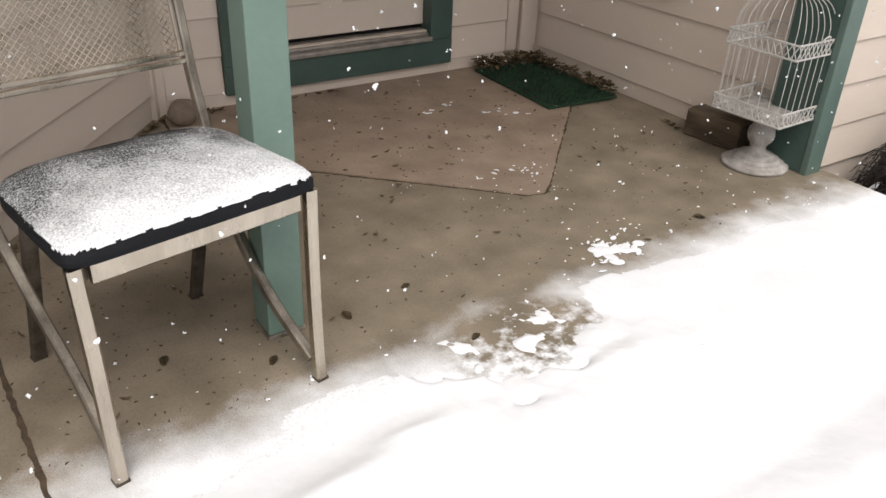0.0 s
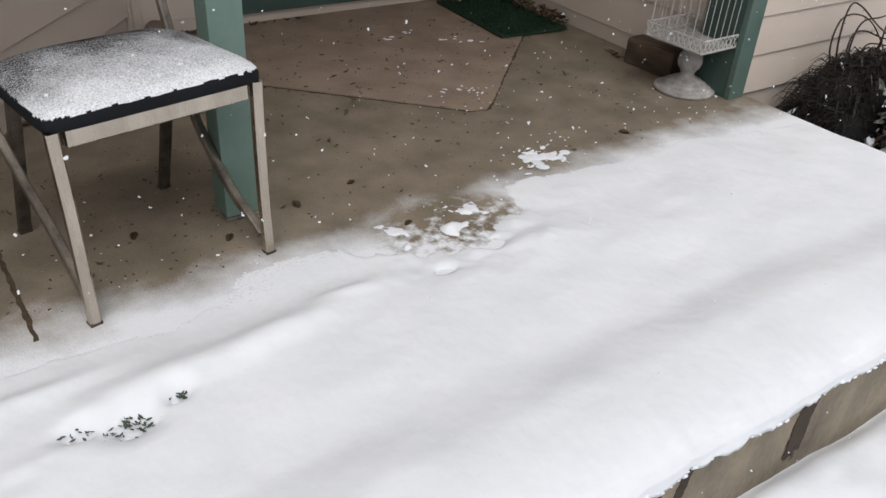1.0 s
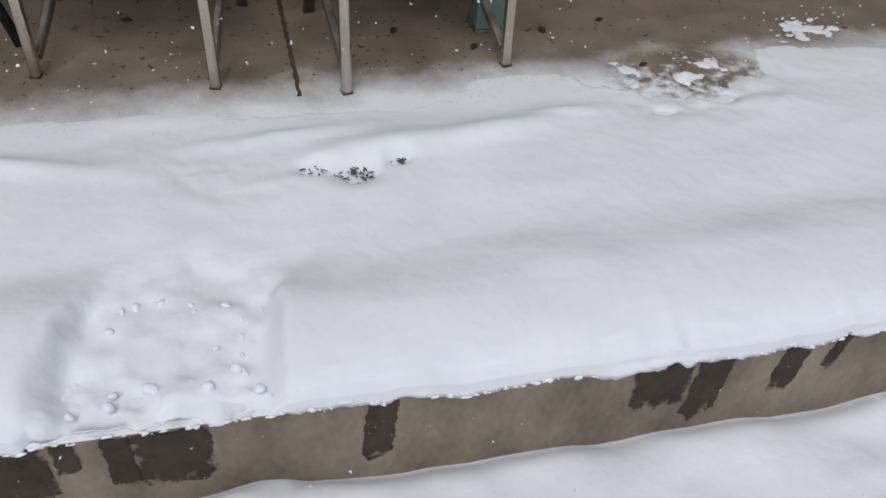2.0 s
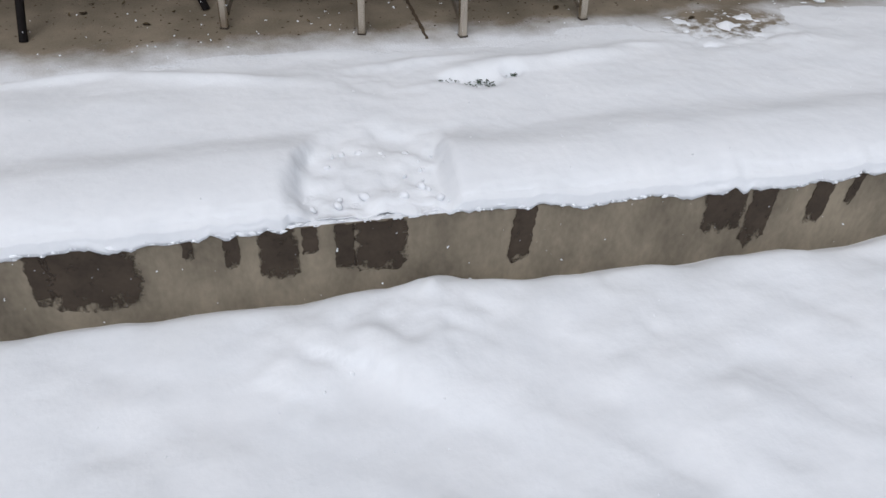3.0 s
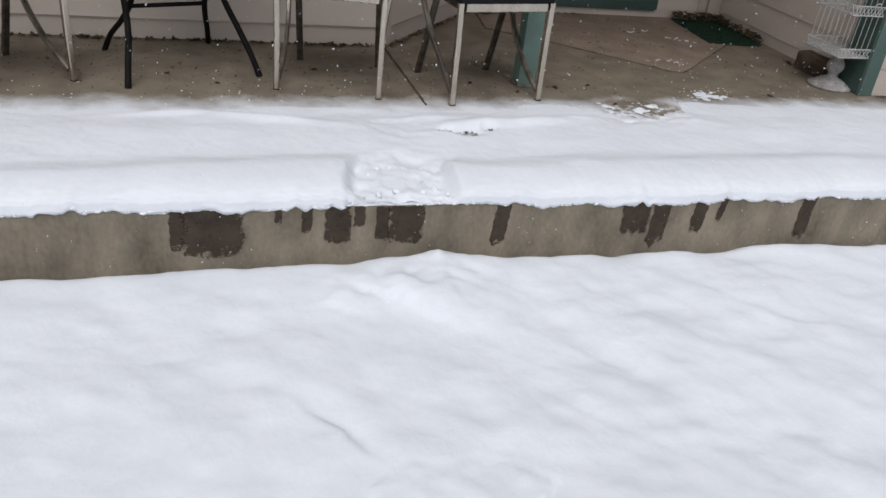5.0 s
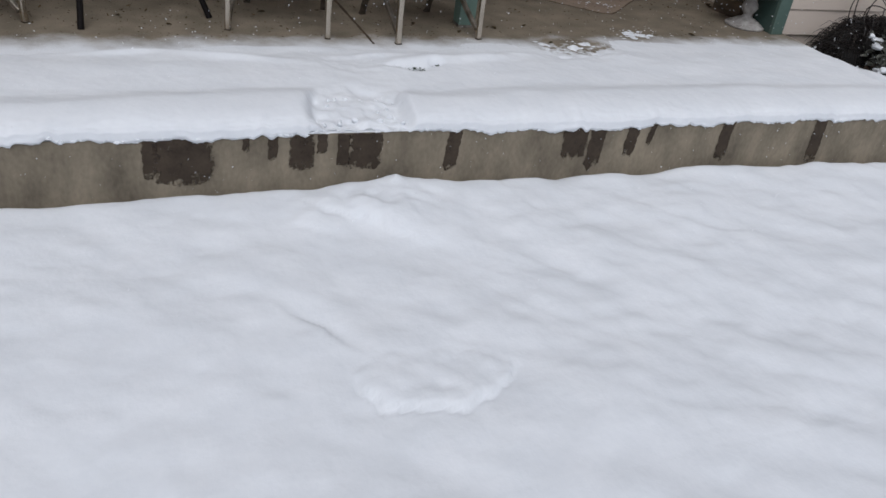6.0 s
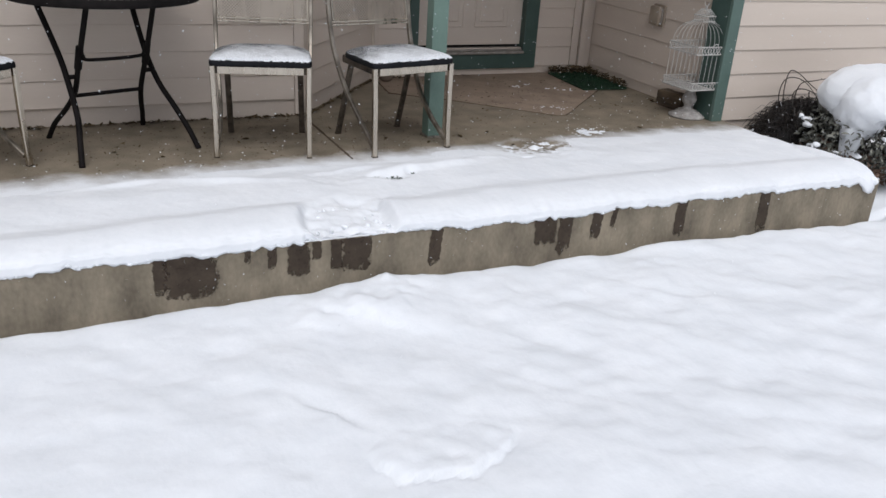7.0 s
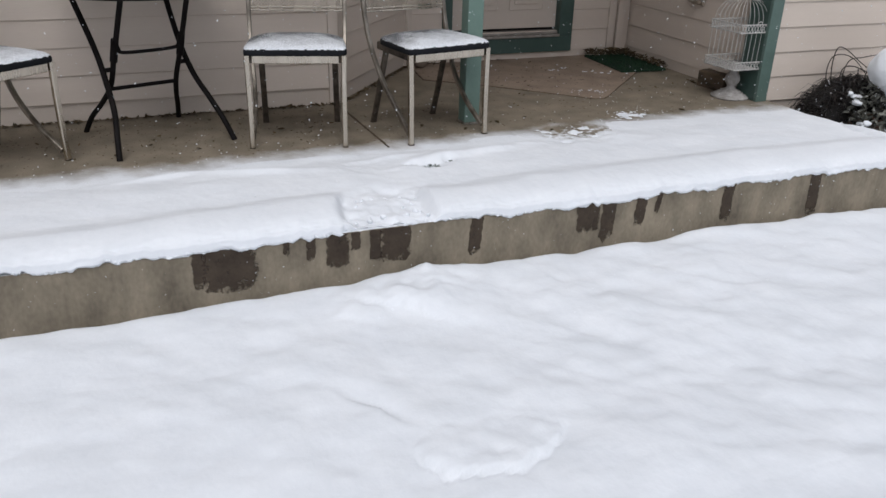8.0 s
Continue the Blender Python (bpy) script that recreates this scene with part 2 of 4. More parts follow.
THRESH = material("aluminium_threshold", (0.22, 0.20, 0.18), (0.40, 0.37, 0.34), 20, 0.5, 0.5, 0.1)
OUTLET = material("outlet_plastic", (0.24, 0.195, 0.15), (0.34, 0.28, 0.22), 12, 0.5)
# pale base colour stands in for sky and yard reflected in the table top
GLASS = material("pale_reflection_glass", (0.42, 0.45, 0.41), (0.62, 0.64, 0.60), 6, 0.30, bump=0.12, fine=70, coat=0.8)
GLASS.node_tree.nodes["Principled BSDF"].inputs["Transmission Weight"].default_value = 0.1


# ---- builders ----
def part(name, bm, mat, parent=None, label="", smooth=False):
    bmesh.ops.recalc_face_normals(bm, faces=bm.faces)
    me = bpy.data.meshes.new(name)
    bm.to_mesh(me)
    bm.free()
    me.materials.append(mat)
    if smooth:
        for f in me.polygons:
            f.use_smooth = True
    ob = new(name, me)
    if parent:
        ob.parent = parent
    if label:
        ob["label"] = label
    return ob


def thing(name, m, label, category, group=""):
    ob = new(name)
    ob.empty_display_size = 0.05
    ob.matrix_world = m
    return tagged(ob, label, category, group)


def box(bm, lo, hi, bevel=0.0, m=None):
    c = [(a + b) / 2 for a, b in zip(lo, hi)]
    s = [abs(b - a) for a, b in zip(lo, hi)]
    t = (m or Matrix()) @ Matrix.Translation(c) @ Matrix.Diagonal((*s, 1))
    r = bmesh.ops.create_cube(bm, size=1, matrix=t)
    if bevel:
        edges = {e for v in r["verts"] for e in v.link_edges}
        bmesh.ops.bevel(bm, geom=list(edges), offset=bevel, segments=2, profile=0.6, affect="EDGES")
    return bm


def made_box(lo, hi, bevel=0.0):
    return box(bmesh.new(), lo, hi, bevel)


def smooth_path(points, steps=6):
    """A Catmull-Rom line through the points."""
    p = [Vector(q) for q in points]
    p = [2 * p[0] - p[1]] + p + [2 * p[-1] - p[-2]]
    out = []
    for i in range(1, len(p) - 2):
        for k in range(steps):
            t = k / steps
            a, b, c, d = p[i - 1], p[i], p[i + 1], p[i + 2]
            out.append(0.5 * ((2 * b) + (c - a) * t + (2 * a - 5 * b + 4 * c - d) * t * t + (3 * b - a - 3 * c + d) * t ** 3))
    out.append(p[-2])
    return out


def sweep(bm, path, w, d=None, sides=8, side=None, taper=1.0):
    """A bar along a path: round (w across), or rectangular where d is given; side: the direction of its width."""
    path = [Vector(q) for q in path]
    rings = []
    ref = Vector(side) if side else None
    for i, q in enumerate(path):
        tan = (path[min(i + 1, len(path) - 1)] - path[max(i - 1, 0)]).normalized()
        if ref is None:
            ref = tan.orthogonal().normalized()
        u = (ref - tan * ref.dot(tan)).normalized()
        if not side:
            ref = u
        v = tan.cross(u)
        k = 1 + (taper - 1) * i / max(1, len(path) - 1)
        if d is None:
            ring = [bm.verts.new(q + (u * math.cos(a) + v * math.sin(a)) * w / 2 * k) for a in (2 * math.pi * j / sides for j in range(sides))]
        else:
            b = min(w, d) * 0.18
            hw, hd = w / 2 * k, d / 2 * k
            prof = [(hw, -hd + b), (hw, hd - b), (hw - b, hd), (-hw + b, hd), (-hw, hd - b), (-hw, -hd + b), (-hw + b, -hd), (hw - b, -hd)]
            ring = [bm.verts.new(q + u * a + v * c) for a, c in prof]
        rings.append(ring)
    for a, b in zip(rings, rings[1:]):
        n = len(a)
        for j in range(n):
            bm.faces.new((a[j], a[(j + 1) % n], b[(j + 1) % n], b[j]))
    bm.faces.new(rings[0][::-1])
    bm.faces.new(rings[-1])
    return bm


def made_sweep(path, w, d=None, sides=8, side=None, taper=1.0):
    return sweep(bmesh.new(), path, w, d, sides, side, taper)


def lathe(profile, sides=32, closed=False):
    bm = bmesh.new()
    rings = [[bm.verts.new((r * math.cos(2 * math.pi * j / sides), r * math.sin(2 * math.pi * j / sides), z)) for j in range(sides)] for r, z in profile]
    for a, b in zip(rings, rings[1:] + (rings[:1] if closed else [])):
        for j in range(sides):
            bm.faces.new((a[j], a[(j + 1) % sides], b[(j + 1) % sides], b[j]))
    if not closed:
        bm.faces.new(rings[0][::-1])
        bm.faces.new(rings[-1])
    return bm


def prism(outline, z0, z1):
    bm = bmesh.new()
    lo = [bm.verts.new((x, y, z0)) for x, y in outline]
    hi = [bm.verts.new((x, y, z1)) for x, y in outline]
    bm.faces.new(hi)
    bm.faces.new(lo[::-1])
    n = len(lo)
    for i in range(n):
        bm.faces.new((lo[i], lo[(i + 1) % n], hi[(i + 1) % n], hi[i]))
    return bm


def lattice(x, y, seed=0):
    """Smooth value noise, -1 to 1, on arrays."""
    xi, yi = np.floor(x).astype(np.int64), np.floor(y).astype(np.int64)
    fx, fy = x - xi, y - yi
    fx, fy = fx * fx * (3 - 2 * fx), fy * fy * (3 - 2 * fy)

    def h(a, b):
        n = (a * 374761393 + b * 668265263 + seed * 974711) & 0x7FFFFFFF
        n = ((n ^ (n >> 13)) * 1274126177) & 0x7FFFFFFF
        return ((n ^ (n >> 16)) & 0xFFFF) / 32767.5 - 1
    return (h(xi, yi) * (1 - fx) + h(xi + 1, yi) * fx) * (1 - fy) + (h(xi, yi + 1) * (1 - fx) + h(xi + 1, yi + 1) * fx) * fy


def rough_noise(x, y, seed=0, octaves=4):
    return sum(lattice(x * 2 ** o, y * 2 ** o, seed + o) * 0.5 ** o for o in range(octaves))


def step(a, b, v):
    t = np.clip((v - a) / (b - a), 0, 1)
    return t * t * (3 - 2 * t)


def bump_at(x, y, cx, cy, rx, ry, turn=0.0):
    c, s = math.cos(radians(turn)), math.sin(radians(turn))
    dx, dy = x - cx, y - cy
    return np.exp(-(((dx * c + dy * s) / rx) ** 2 + ((-dx * s + dy * c) / ry) ** 2))


def sheet(name, X, Y, Z, mat, keep=None):
    rows, cols = X.shape
    v = np.stack([X.ravel(), Y.ravel(), Z.ravel()], 1)
    i = np.arange(rows * cols).reshape(rows, cols)
    f = np.stack([i[:-1, :-1].ravel(), i[:-1, 1:].ravel(), i[1:, 1:].ravel(), i[1:, :-1].ravel()], 1)
    if keep is not None:
        f = f[keep.ravel()[f].all(1)]
    me = bpy.data.meshes.new(name)
    me.from_pydata(v.tolist(), [], f.tolist())
    me.materials.append(mat)
    for p in me.polygons:
        p.use_smooth = True
    return new(name, me)


# ---- ground and porch ----
near_x = np.concatenate([np.arange(-3.6, -1.6, 0.022), np.arange(-1.6, 1.0, 0.013), np.arange(1.0, 3.6, 0.022)])
far = np.cumsum(0.022 * 1.14 ** np.arange(1, 62))
gx = np.concatenate([near_x[0] - far[::-1], near_x, near_x[-1] + far])
near_y = np.concatenate([np.arange(-2.6, -1.5, 0.022), np.arange(-1.5, 0.1, 0.013), np.arange(0.1, 1.5, 0.022)])
gy = np.concatenate([near_y[0] - far[::-1], near_y, near_y[-1] + far])
GX, GY = np.meshgrid(gx, gy)
base = np.interp(GX, [-1.7, -1.3, -0.9, -0.6, 0.32, 1.25, 1.8, 2.6, 3.2], [-0.205, -0.212, -0.202, -0.214, -0.207, -0.203, -0.215, -0.240, -0.15])
base = -0.238 + (base + 0.238) * step(-1.6, -0.05, GY)
u, v = GX * 0.82 - GY * 0.57, GX * 0.57 + GY * 0.82
soft = step(-60, -4, GY) * step(60, 4, np.abs(GX))
relief = 0.008 * rough_noise(u * 1.7, v * 2.4, 3, 3) + 0.015 * rough_noise(u * 2.7, v * 4.6, 11, 3) * (0.55 + 0.45 * step(-1.0, 0.6, GX)) + 0.006 * rough_noise(GX * 9, GY * 11, 14, 3) + 0.012 * np.abs(rough_noise(GX * 2.6, GY * 3.2, 44, 2))
drift = rough_noise(u * 1.1, v * 1.1, 5, 2)
ridges = np.abs(((v * 3.6 + 0.8 * drift + 0.35 * lattice(u * 3, v * 2, 8)) % 1.0) - 0.62)
relief += 0.016 * (0.38 - ridges) * (0.35 + 0.65 * step(-0.6, 0.5, GX)) * step(-0.3, 0.5, lattice(u * 2.1, v * 2.6, 21))
GZ = base + 0.8 * relief * soft - 0.035 * np.exp(-((GY - 0.01) / 0.035) ** 2)
# a pressed print with a crumbled rim, two crescent prints, and the spill below the broken lip
ring = ((GX + 0.458) / 0.185) ** 2 + ((GY + 1.085) / 0.115) ** 2
ring = ring * (1 + 0.34 * rough_noise(GX * 12, GY * 12, 2, 3))
crumb = rough_noise(GX * 16, GY * 16, 4, 3)
front = step(-1.02, -1.13, GY)
GZ += step(1.08, 0.96, ring) * (0.014 * step(-0.97, -1.12, GY) + 0.006 * crumb) - 0.012 * np.exp(-((ring - 1.20) / 0.10) ** 2) * front - 0.008 * bump_at(GX, GY, -0.44, -1.13, 0.03, 0.02)
# scooped crescents
GZ -= 0.020 * step(0.0, 0.025, GY + 1.20 * GX + 1.715 + 0.02 * rough_noise(GX * 12, GY * 12, 38, 2)) * bump_at(GX, GY, -0.72, -0.83, 0.12, 0.06, -52)
GZ += 0.036 * step(-0.01, 0.012, GY + 0.80 * GX + 0.635 + 0.025 * rough_noise(GX * 14, GY * 14, 37, 2)) * bump_at(GX, GY, -0.38, -0.25, 0.20, 0.10, -30)
GZ += 0.012 * step(0.0, 0.02, GY + 0.30 + 0.03 * rough_noise(GX * 10, GY * 10, 39, 2)) * bump_at(GX, GY, -0.62, -0.22, 0.10, 0.10)
GZ += 0.030 * bump_at(GX, GY, -0.25, -0.03, 0.12, 0.09) * (1 + 0.5 * rough_noise(GX * 18, GY * 18, 33, 2)) + 0.018 * bump_at(GX, GY, -0.47, -0.05, 0.09, 0.10)
GZ += 0.02 * bump_at(GX, GY, -0.35, -0.18, 0.30, 0.14) * (1 + 0.6 * rough_noise(GX * 14, GY * 14, 31, 3))
tagged(sheet("ground", GX, GY, GZ, SNOW), "rippled fresh snow lying over the yard below the porch", "snowy ground", kind="structure")

XR, YB = 2.517, 2.845
slab = tagged(part("porch_slab", made_box((-8, 0, -0.6), (2.56, 3.1, 0.0), 0.006), CONCRETE),
              "stained concrete porch slab raised one step above the yard", "porch floor", kind="structure")
slab.data.materials.append(FACE)
for f in slab.data.polygons:
    f.material_index = 1 if abs(f.normal.y) > 0.7 or abs(f.normal.x) > 0.7 else 0


def ragged(outline, amount, seed, step_len=0.02):
    r = random.Random(seed)
    out = []
    for (x0, y0), (x1, y1) in zip(outline, outline[1:] + outline[:1]):
        n = max(1, int(math.hypot(x1 - x0, y1 - y0) / step_len))
        for i in range(n):
            t = i / n
            out.append((x0 + (x1 - x0) * t + r.uniform(-amount, amount), y0 + (y1 - y0) * t + r.uniform(-amount, amount)))
    return out


# poured stoop in front of the door, with a dirt-filled joint round it
stoop_line = [(0.60, 2.36), (0.925, 2.105), (1.47, 1.585), (1.53, 1.568), (1.585, 1.61), (2.20, 2.20), (2.15, 2.84), (0.66, 2.84)]
joint_line = [(0.594, 2.35), (0.923, 2.098), (1.467, 1.579), (1.53, 1.561), (1.589, 1.606), (2.204, 2.196), (2.17, 2.842), (0.65, 2.842)]
part("joint", prism(ragged(joint_line, 0.004, 1), -0.01, 0.0015), DIRT, slab)
part("stoop", prism(ragged(stoop_line, 0.003, 2), -0.01, 0.006), STOOP, slab, "rough pinkish concrete patch in front of the door")
part("joint", prism(ragged([(-0.101, 0.98), (-0.090, 0.98), (-0.120, 1.89), (-0.133, 1.89)], 0.003, 3), -0.01, 0.0018), DIRT, slab)

# wet streaks below the snow lip
STREAKS = [(-1.165, -1.10, 0.15, 0.0), (-1.13, -0.928, 0.178, 0.0), (-0.832, -0.808, 0.06, 0.0), (-0.743, -0.707, 0.095, -0.004), (-0.668, -0.577, 0.135, 0.0),
           (-0.566, -0.530, 0.08, -0.004), (-0.494, -0.446, 0.135, 0.0), (-0.452, -0.322, 0.143, 0.0), (-0.062, -0.008, 0.165, -0.020), (0.428, 0.545, 0.14, 0.012), (0.560, 0.632, 0.185, -0.018),
           (0.735, 0.790, 0.140, -0.020), (0.840, 0.870, 0.09, -0.02), (1.205, 1.268, 0.175, -0.004), (1.722, 1.788, 0.215, 0.014)]
for i, (x0, x1, deep, lean) in enumerate(STREAKS):
    deep *= 1.05
    lean *= 0.6
    rs = random.Random(400 + i)
    w = x1 - x0
    foot = []
    k = max(3, int(w / 0.012))
    for q in range(k + 1):
        t = q / k
        foot.append((x0 + lean + w * t, -deep * (1 - 0.14 * abs(2 * t - 1) ** 3) + rs.uniform(-0.010, 0.008)))
    outline = ragged([(x0, -0.004), (x0 + lean * 0.5, -deep * 0.45)] + foot + [(x1 + lean * 0.5, -deep * 0.45), (x1, -0.004)], 0.0028, 40 + i, 0.007)
    bm = prism([(x, min(z, -0.003)) for x, z in outline], -0.003, 0.0018 + 0.0005 * (i % 3))
    bm.transform(Matrix.Rotation(radians(90), 4, "X"))
    part("wet_streak", bm, WET, slab, "dark wet streak")

# snow on the slab: thin under the eave, thick and rounded over the edge
sx = np.concatenate([np.arange(-8, -2.2, 0.06), np.arange(-2.2, 2.515, 0.0095)])
SHOULDER = 0.165
sy = np.arange(1.30, SHOULDER, -0.0105)
lip = np.linspace(0, 1, 26)[1:]
cols, rows = len(sx), len(sy) + len(lip) + 1
SX = np.tile(sx, (rows, 1))
SY = np.zeros_like(SX)
SZ = np.zeros_like(SX)


def snow_depth(x, y):
    edge = np.clip(1.00 + 0.04 * x, 0.90, 1.08) + 0.035 * rough_noise(x * 4, y * 4, 51, 3)
    h = 0.028 * step(0.0, 0.42, edge - y) + 0.040 * step(0.37, 0.175, y + 0.045 * lattice(x * 2, y, 61)) - 0.003
    h = h + (0.0030 * rough_noise(x * 6, y * 8, 52, 4) + 0.0008 * rough_noise(x * 34, y * 34, 59, 2)) * step(0.0, 0.16, edge - y) + 0.004 * rough_noise(x * 2.0, y * 5, 53, 2)
    h = h + 0.022 * bump_at(x, y, -0.80, 0.755, 0.22, 0.036, -14) + 0.018 * bump_at(x, y, -1.20, 0.83, 0.20, 0.028, 6) - 0.010 * bump_at(x, y, -1.02, 0.865, 0.14, 0.020)
    h = h + 0.028 * bump_at(x, y, 0.36, 0.735, 0.17, 0.046, 10) + 0.020 * bump_at(x, y, 0.09, 0.705, 0.13, 0.050, 4) + 0.010 * bump_at(x, y, 0.56, 0.80, 0.10, 0.022, -4)
    # scraped hollow with a raised far rim
    bowl = ((x + 0.25) / 0.17) ** 2 + ((y - 0.665) / 0.125) ** 2
    h = h - 0.007 * step(1.35, 0.45, bowl) * (1 + 0.5 * rough_noise(x * 20, y * 20, 57, 3)) + 0.014 * bump_at(x, y, -0.17, 0.785, 0.17, 0.030, 4) + 0.006 * bump_at(x, y, -0.42, 0.91, 0.14, 0.03)
    h = h + 0.010 * bump_at(x, y, 1.12, 0.77, 0.10, 0.05) * (1 + 0.6 * rough_noise(x * 18, y * 18, 54, 3))
    h = h - 0.035 * step(0.0, 0.09, y - edge)
    # trampled patches
    tramp = bump_at(x, y, 1.0, 0.95, 0.26, 0.17, 30)
    h = h - tramp * (0.005 + 0.014 * rough_noise(x * 17, y * 17, 55, 4))
    for cx, cy, rx, ry, turn in ((1.0, 0.82, 0.055, 0.03, -25), (1.12, 0.95, 0.05, 0.035, -20), (0.82, 0.775, 0.035, 0.018, 0), (0.78, 0.93, 0.05, 0.03, 40), (1.02, 0.92, 0.03, 0.02, 0), (1.16, 1.05, 0.05, 0.03, 10), (0.70, 0.98, 0.05, 0.04, 0), (0.86, 0.98, 0.05, 0.02, 60), (1.0, 1.06, 0.06, 0.025, 20), (0.90, 0.86, 0.02, 0.015, 0)):
        h = h - 0.030 * bump_at(x, y, cx, cy, rx * 0.9, ry * 0.9, turn) * (0.65 + 0.9 * rough_noise(x * 30, y * 30, 91, 3))
    for cx, cy, r in ((0.0, 0.62, 0.062), (-0.09, 0.645, 0.034), (0.10, 0.655, 0.03)):
        h = h - 0.042 * bump_at(x, y, cx, cy, r, r * 0.7) + 0.006 * bump_at(x, y, cx, cy, r * 2, r * 1.5)
    # broken place in the lip
    wob = 0.022 * rough_noise(x * 8, y * 8, 5, 4)
    u_ = x - 0.27 * np.maximum(y, 0) + wob
    gap = step(-0.628, -0.600, u_) * step(-0.235, -0.265, u_) * step(0.46, 0.36, y + 0.5 * np.abs(u_ + 0.43) + wob)
    lumps = np.maximum(rough_noise(x * 13, y * 13, 58, 3), -0.25)
    h = h * (1 - 0.84 * gap) + gap * (0.011 * lumps + 0.016 * bump_at(x, y, -0.37, 0.22, 0.07, 0.07) + 0.012 * bump_at(x, y, -0.50, 0.12, 0.06, 0.05))
    h = h + 0.005 * (bump_at(x, y, -0.62, 0.20, 0.035, 0.16, -15) + bump_at(x, y, -0.17, 0.18, 0.05, 0.13, -15))
    return h, gap


n = len(sy)
SY[:n] = sy[:, None]
SZ[:n], _ = snow_depth(SX[:n], SY[:n])
SZ[:n] = np.where(SZ[:n] < 0, SZ[:n] * 3 - 0.002, SZ[:n])
top, _ = snow_depth(sx, np.full_like(sx, SHOULDER))
_, gap = snow_depth(sx, np.full_like(sx, 0.08))
jag = -0.010 + 0.009 * step(-0.1, -1.2, sx) + 0.010 * rough_noise(sx * 9, sx * 0, 71, 2) + 0.009 * rough_noise(sx * 34, sx * 0, 72, 3) - 0.065 * bump_at(sx, sx * 0, 2.47, 0, 0.045, 1)
jag = jag + (0.002 + 0.006 * rough_noise(sx * 30, sx * 0, 77, 3) - jag) * step(0.1, 0.8, gap)
reach = (0.003 + 0.006 * rough_noise(sx * 5, sx * 0, 73, 2)) * (1 - 0.5 * gap) + 0.026 * bump_at(sx, sx * 0, 2.47, 0, 0.045, 1)
for k, t in enumerate(lip):
    a = t * math.pi / 2
    yy = SHOULDER - (SHOULDER + reach - (0.016 + 0.010 * rough_noise(sx * 22, sx * 0, 78, 3)) * gap) * math.sin(a)
    fine = (0.0022 * rough_noise(sx * 12, yy * 12, 74, 4) + gap * 0.013 * rough_noise(sx * 16, yy * 16, 58, 4)) * math.sin(math.pi * min(1, t * 1.02))
    SY[n + k] = yy + 0.006 * rough_noise(sx * 30, sx * 0 + k * 0.6, 75, 3) * t
    SZ[n + k] = jag + (top - jag) * math.cos(a) ** 0.72 * (1 - 0.25 * gap * math.sin(2 * a)) + fine
SY[-8:] = np.minimum(SY[-8:], np.where(gap > 0.3, 0.008 + 0.012 * rough_noise(sx * 26, sx * 0, 79, 3), -0.0035))
SY[-1] = np.where(gap > 0.3, SY[-2] + 0.001, -0.0008)
SZ[-1] = jag + 0.003
tagged(sheet("snow_on_porch", SX, SY, SZ, THIN), "snow blanket on the porch slab with a rounded lip over the step, broken in one place", "snow", kind="stuff")
# ragged tufts clinging along the lower edge of the lip
seedling = bmesh.new()
bmesh.ops.create_icosphere(seedling, subdivisions=2, radius=1)
ball = np.array([w.co for w in seedling.verts])
tris = np.array([[w.index for w in f.verts] for f in seedling.faces])
seedling.free()
rt = np.random.default_rng(17)
tuft_v, tuft_f = [], []
for i in range(420):
    x = rt.uniform(-2.2, 2.46)
    big = rt.choice((0.0018, 0.0026, 0.0036, 0.005), p=(0.45, 0.3, 0.18, 0.07))
    z = np.interp(x, sx, jag) + rt.uniform(-0.3, 2.0) * big + 0.002
    shape = ball * big * rt.uniform((0.8, 0.5, 0.5), (2.6, 1.1, 1.3), 3) * (1 + 0.5 * rough_noise(ball[:, 0] * 1.7 + i, ball[:, 2] * 1.7, 5, 2))[:, None]
    tuft_f.append(tris + len(ball) * i)
    tuft_v.append(shape + np.array((x, -0.004 - 0.15 * big, z)))
me = bpy.data.meshes.new("snow_tufts")
me.from_pydata(np.concatenate(tuft_v).tolist(), [], np.concatenate(tuft_f).tolist())
me.materials.append(SNOW)
for f in me.polygons:
    f.use_smooth = True
tagged(new("snow_tufts", me), "small ragged tufts of snow along the lower edge of the lip", "snow", kind="stuff")
# end cap of the blanket beside the shrub
cap = bmesh.new()
bmesh.ops.create_icosphere(cap, subdivisions=4, radius=1, matrix=Matrix.Translation((2.508, 0.30, -0.008)) @ Matrix.Diagonal((0.060, 0.33, 0.062, 1)))
for w in cap.verts:
    w.co += w.co.normalized() * 0.010 * noise.noise(w.co * 14)
    if w.co.z < -0.05:
        w.co.z = -0.05
tagged(part("snow_end", cap, SNOW, smooth=True), "rounded end of the snow hanging over the slab corner", "snow", kind="stuff")

# ---- house walls ----
TOP = 2.40


def frame_at(start, end):
    (x0, y0), (x1, y1) = start, end
    return Matrix.Translation((x0, y0, 0)) @ Matrix.Rotation(math.atan2(y1 - y0, x1 - x0), 4, "Z"), math.hypot(x1 - x0, y1 - y0)


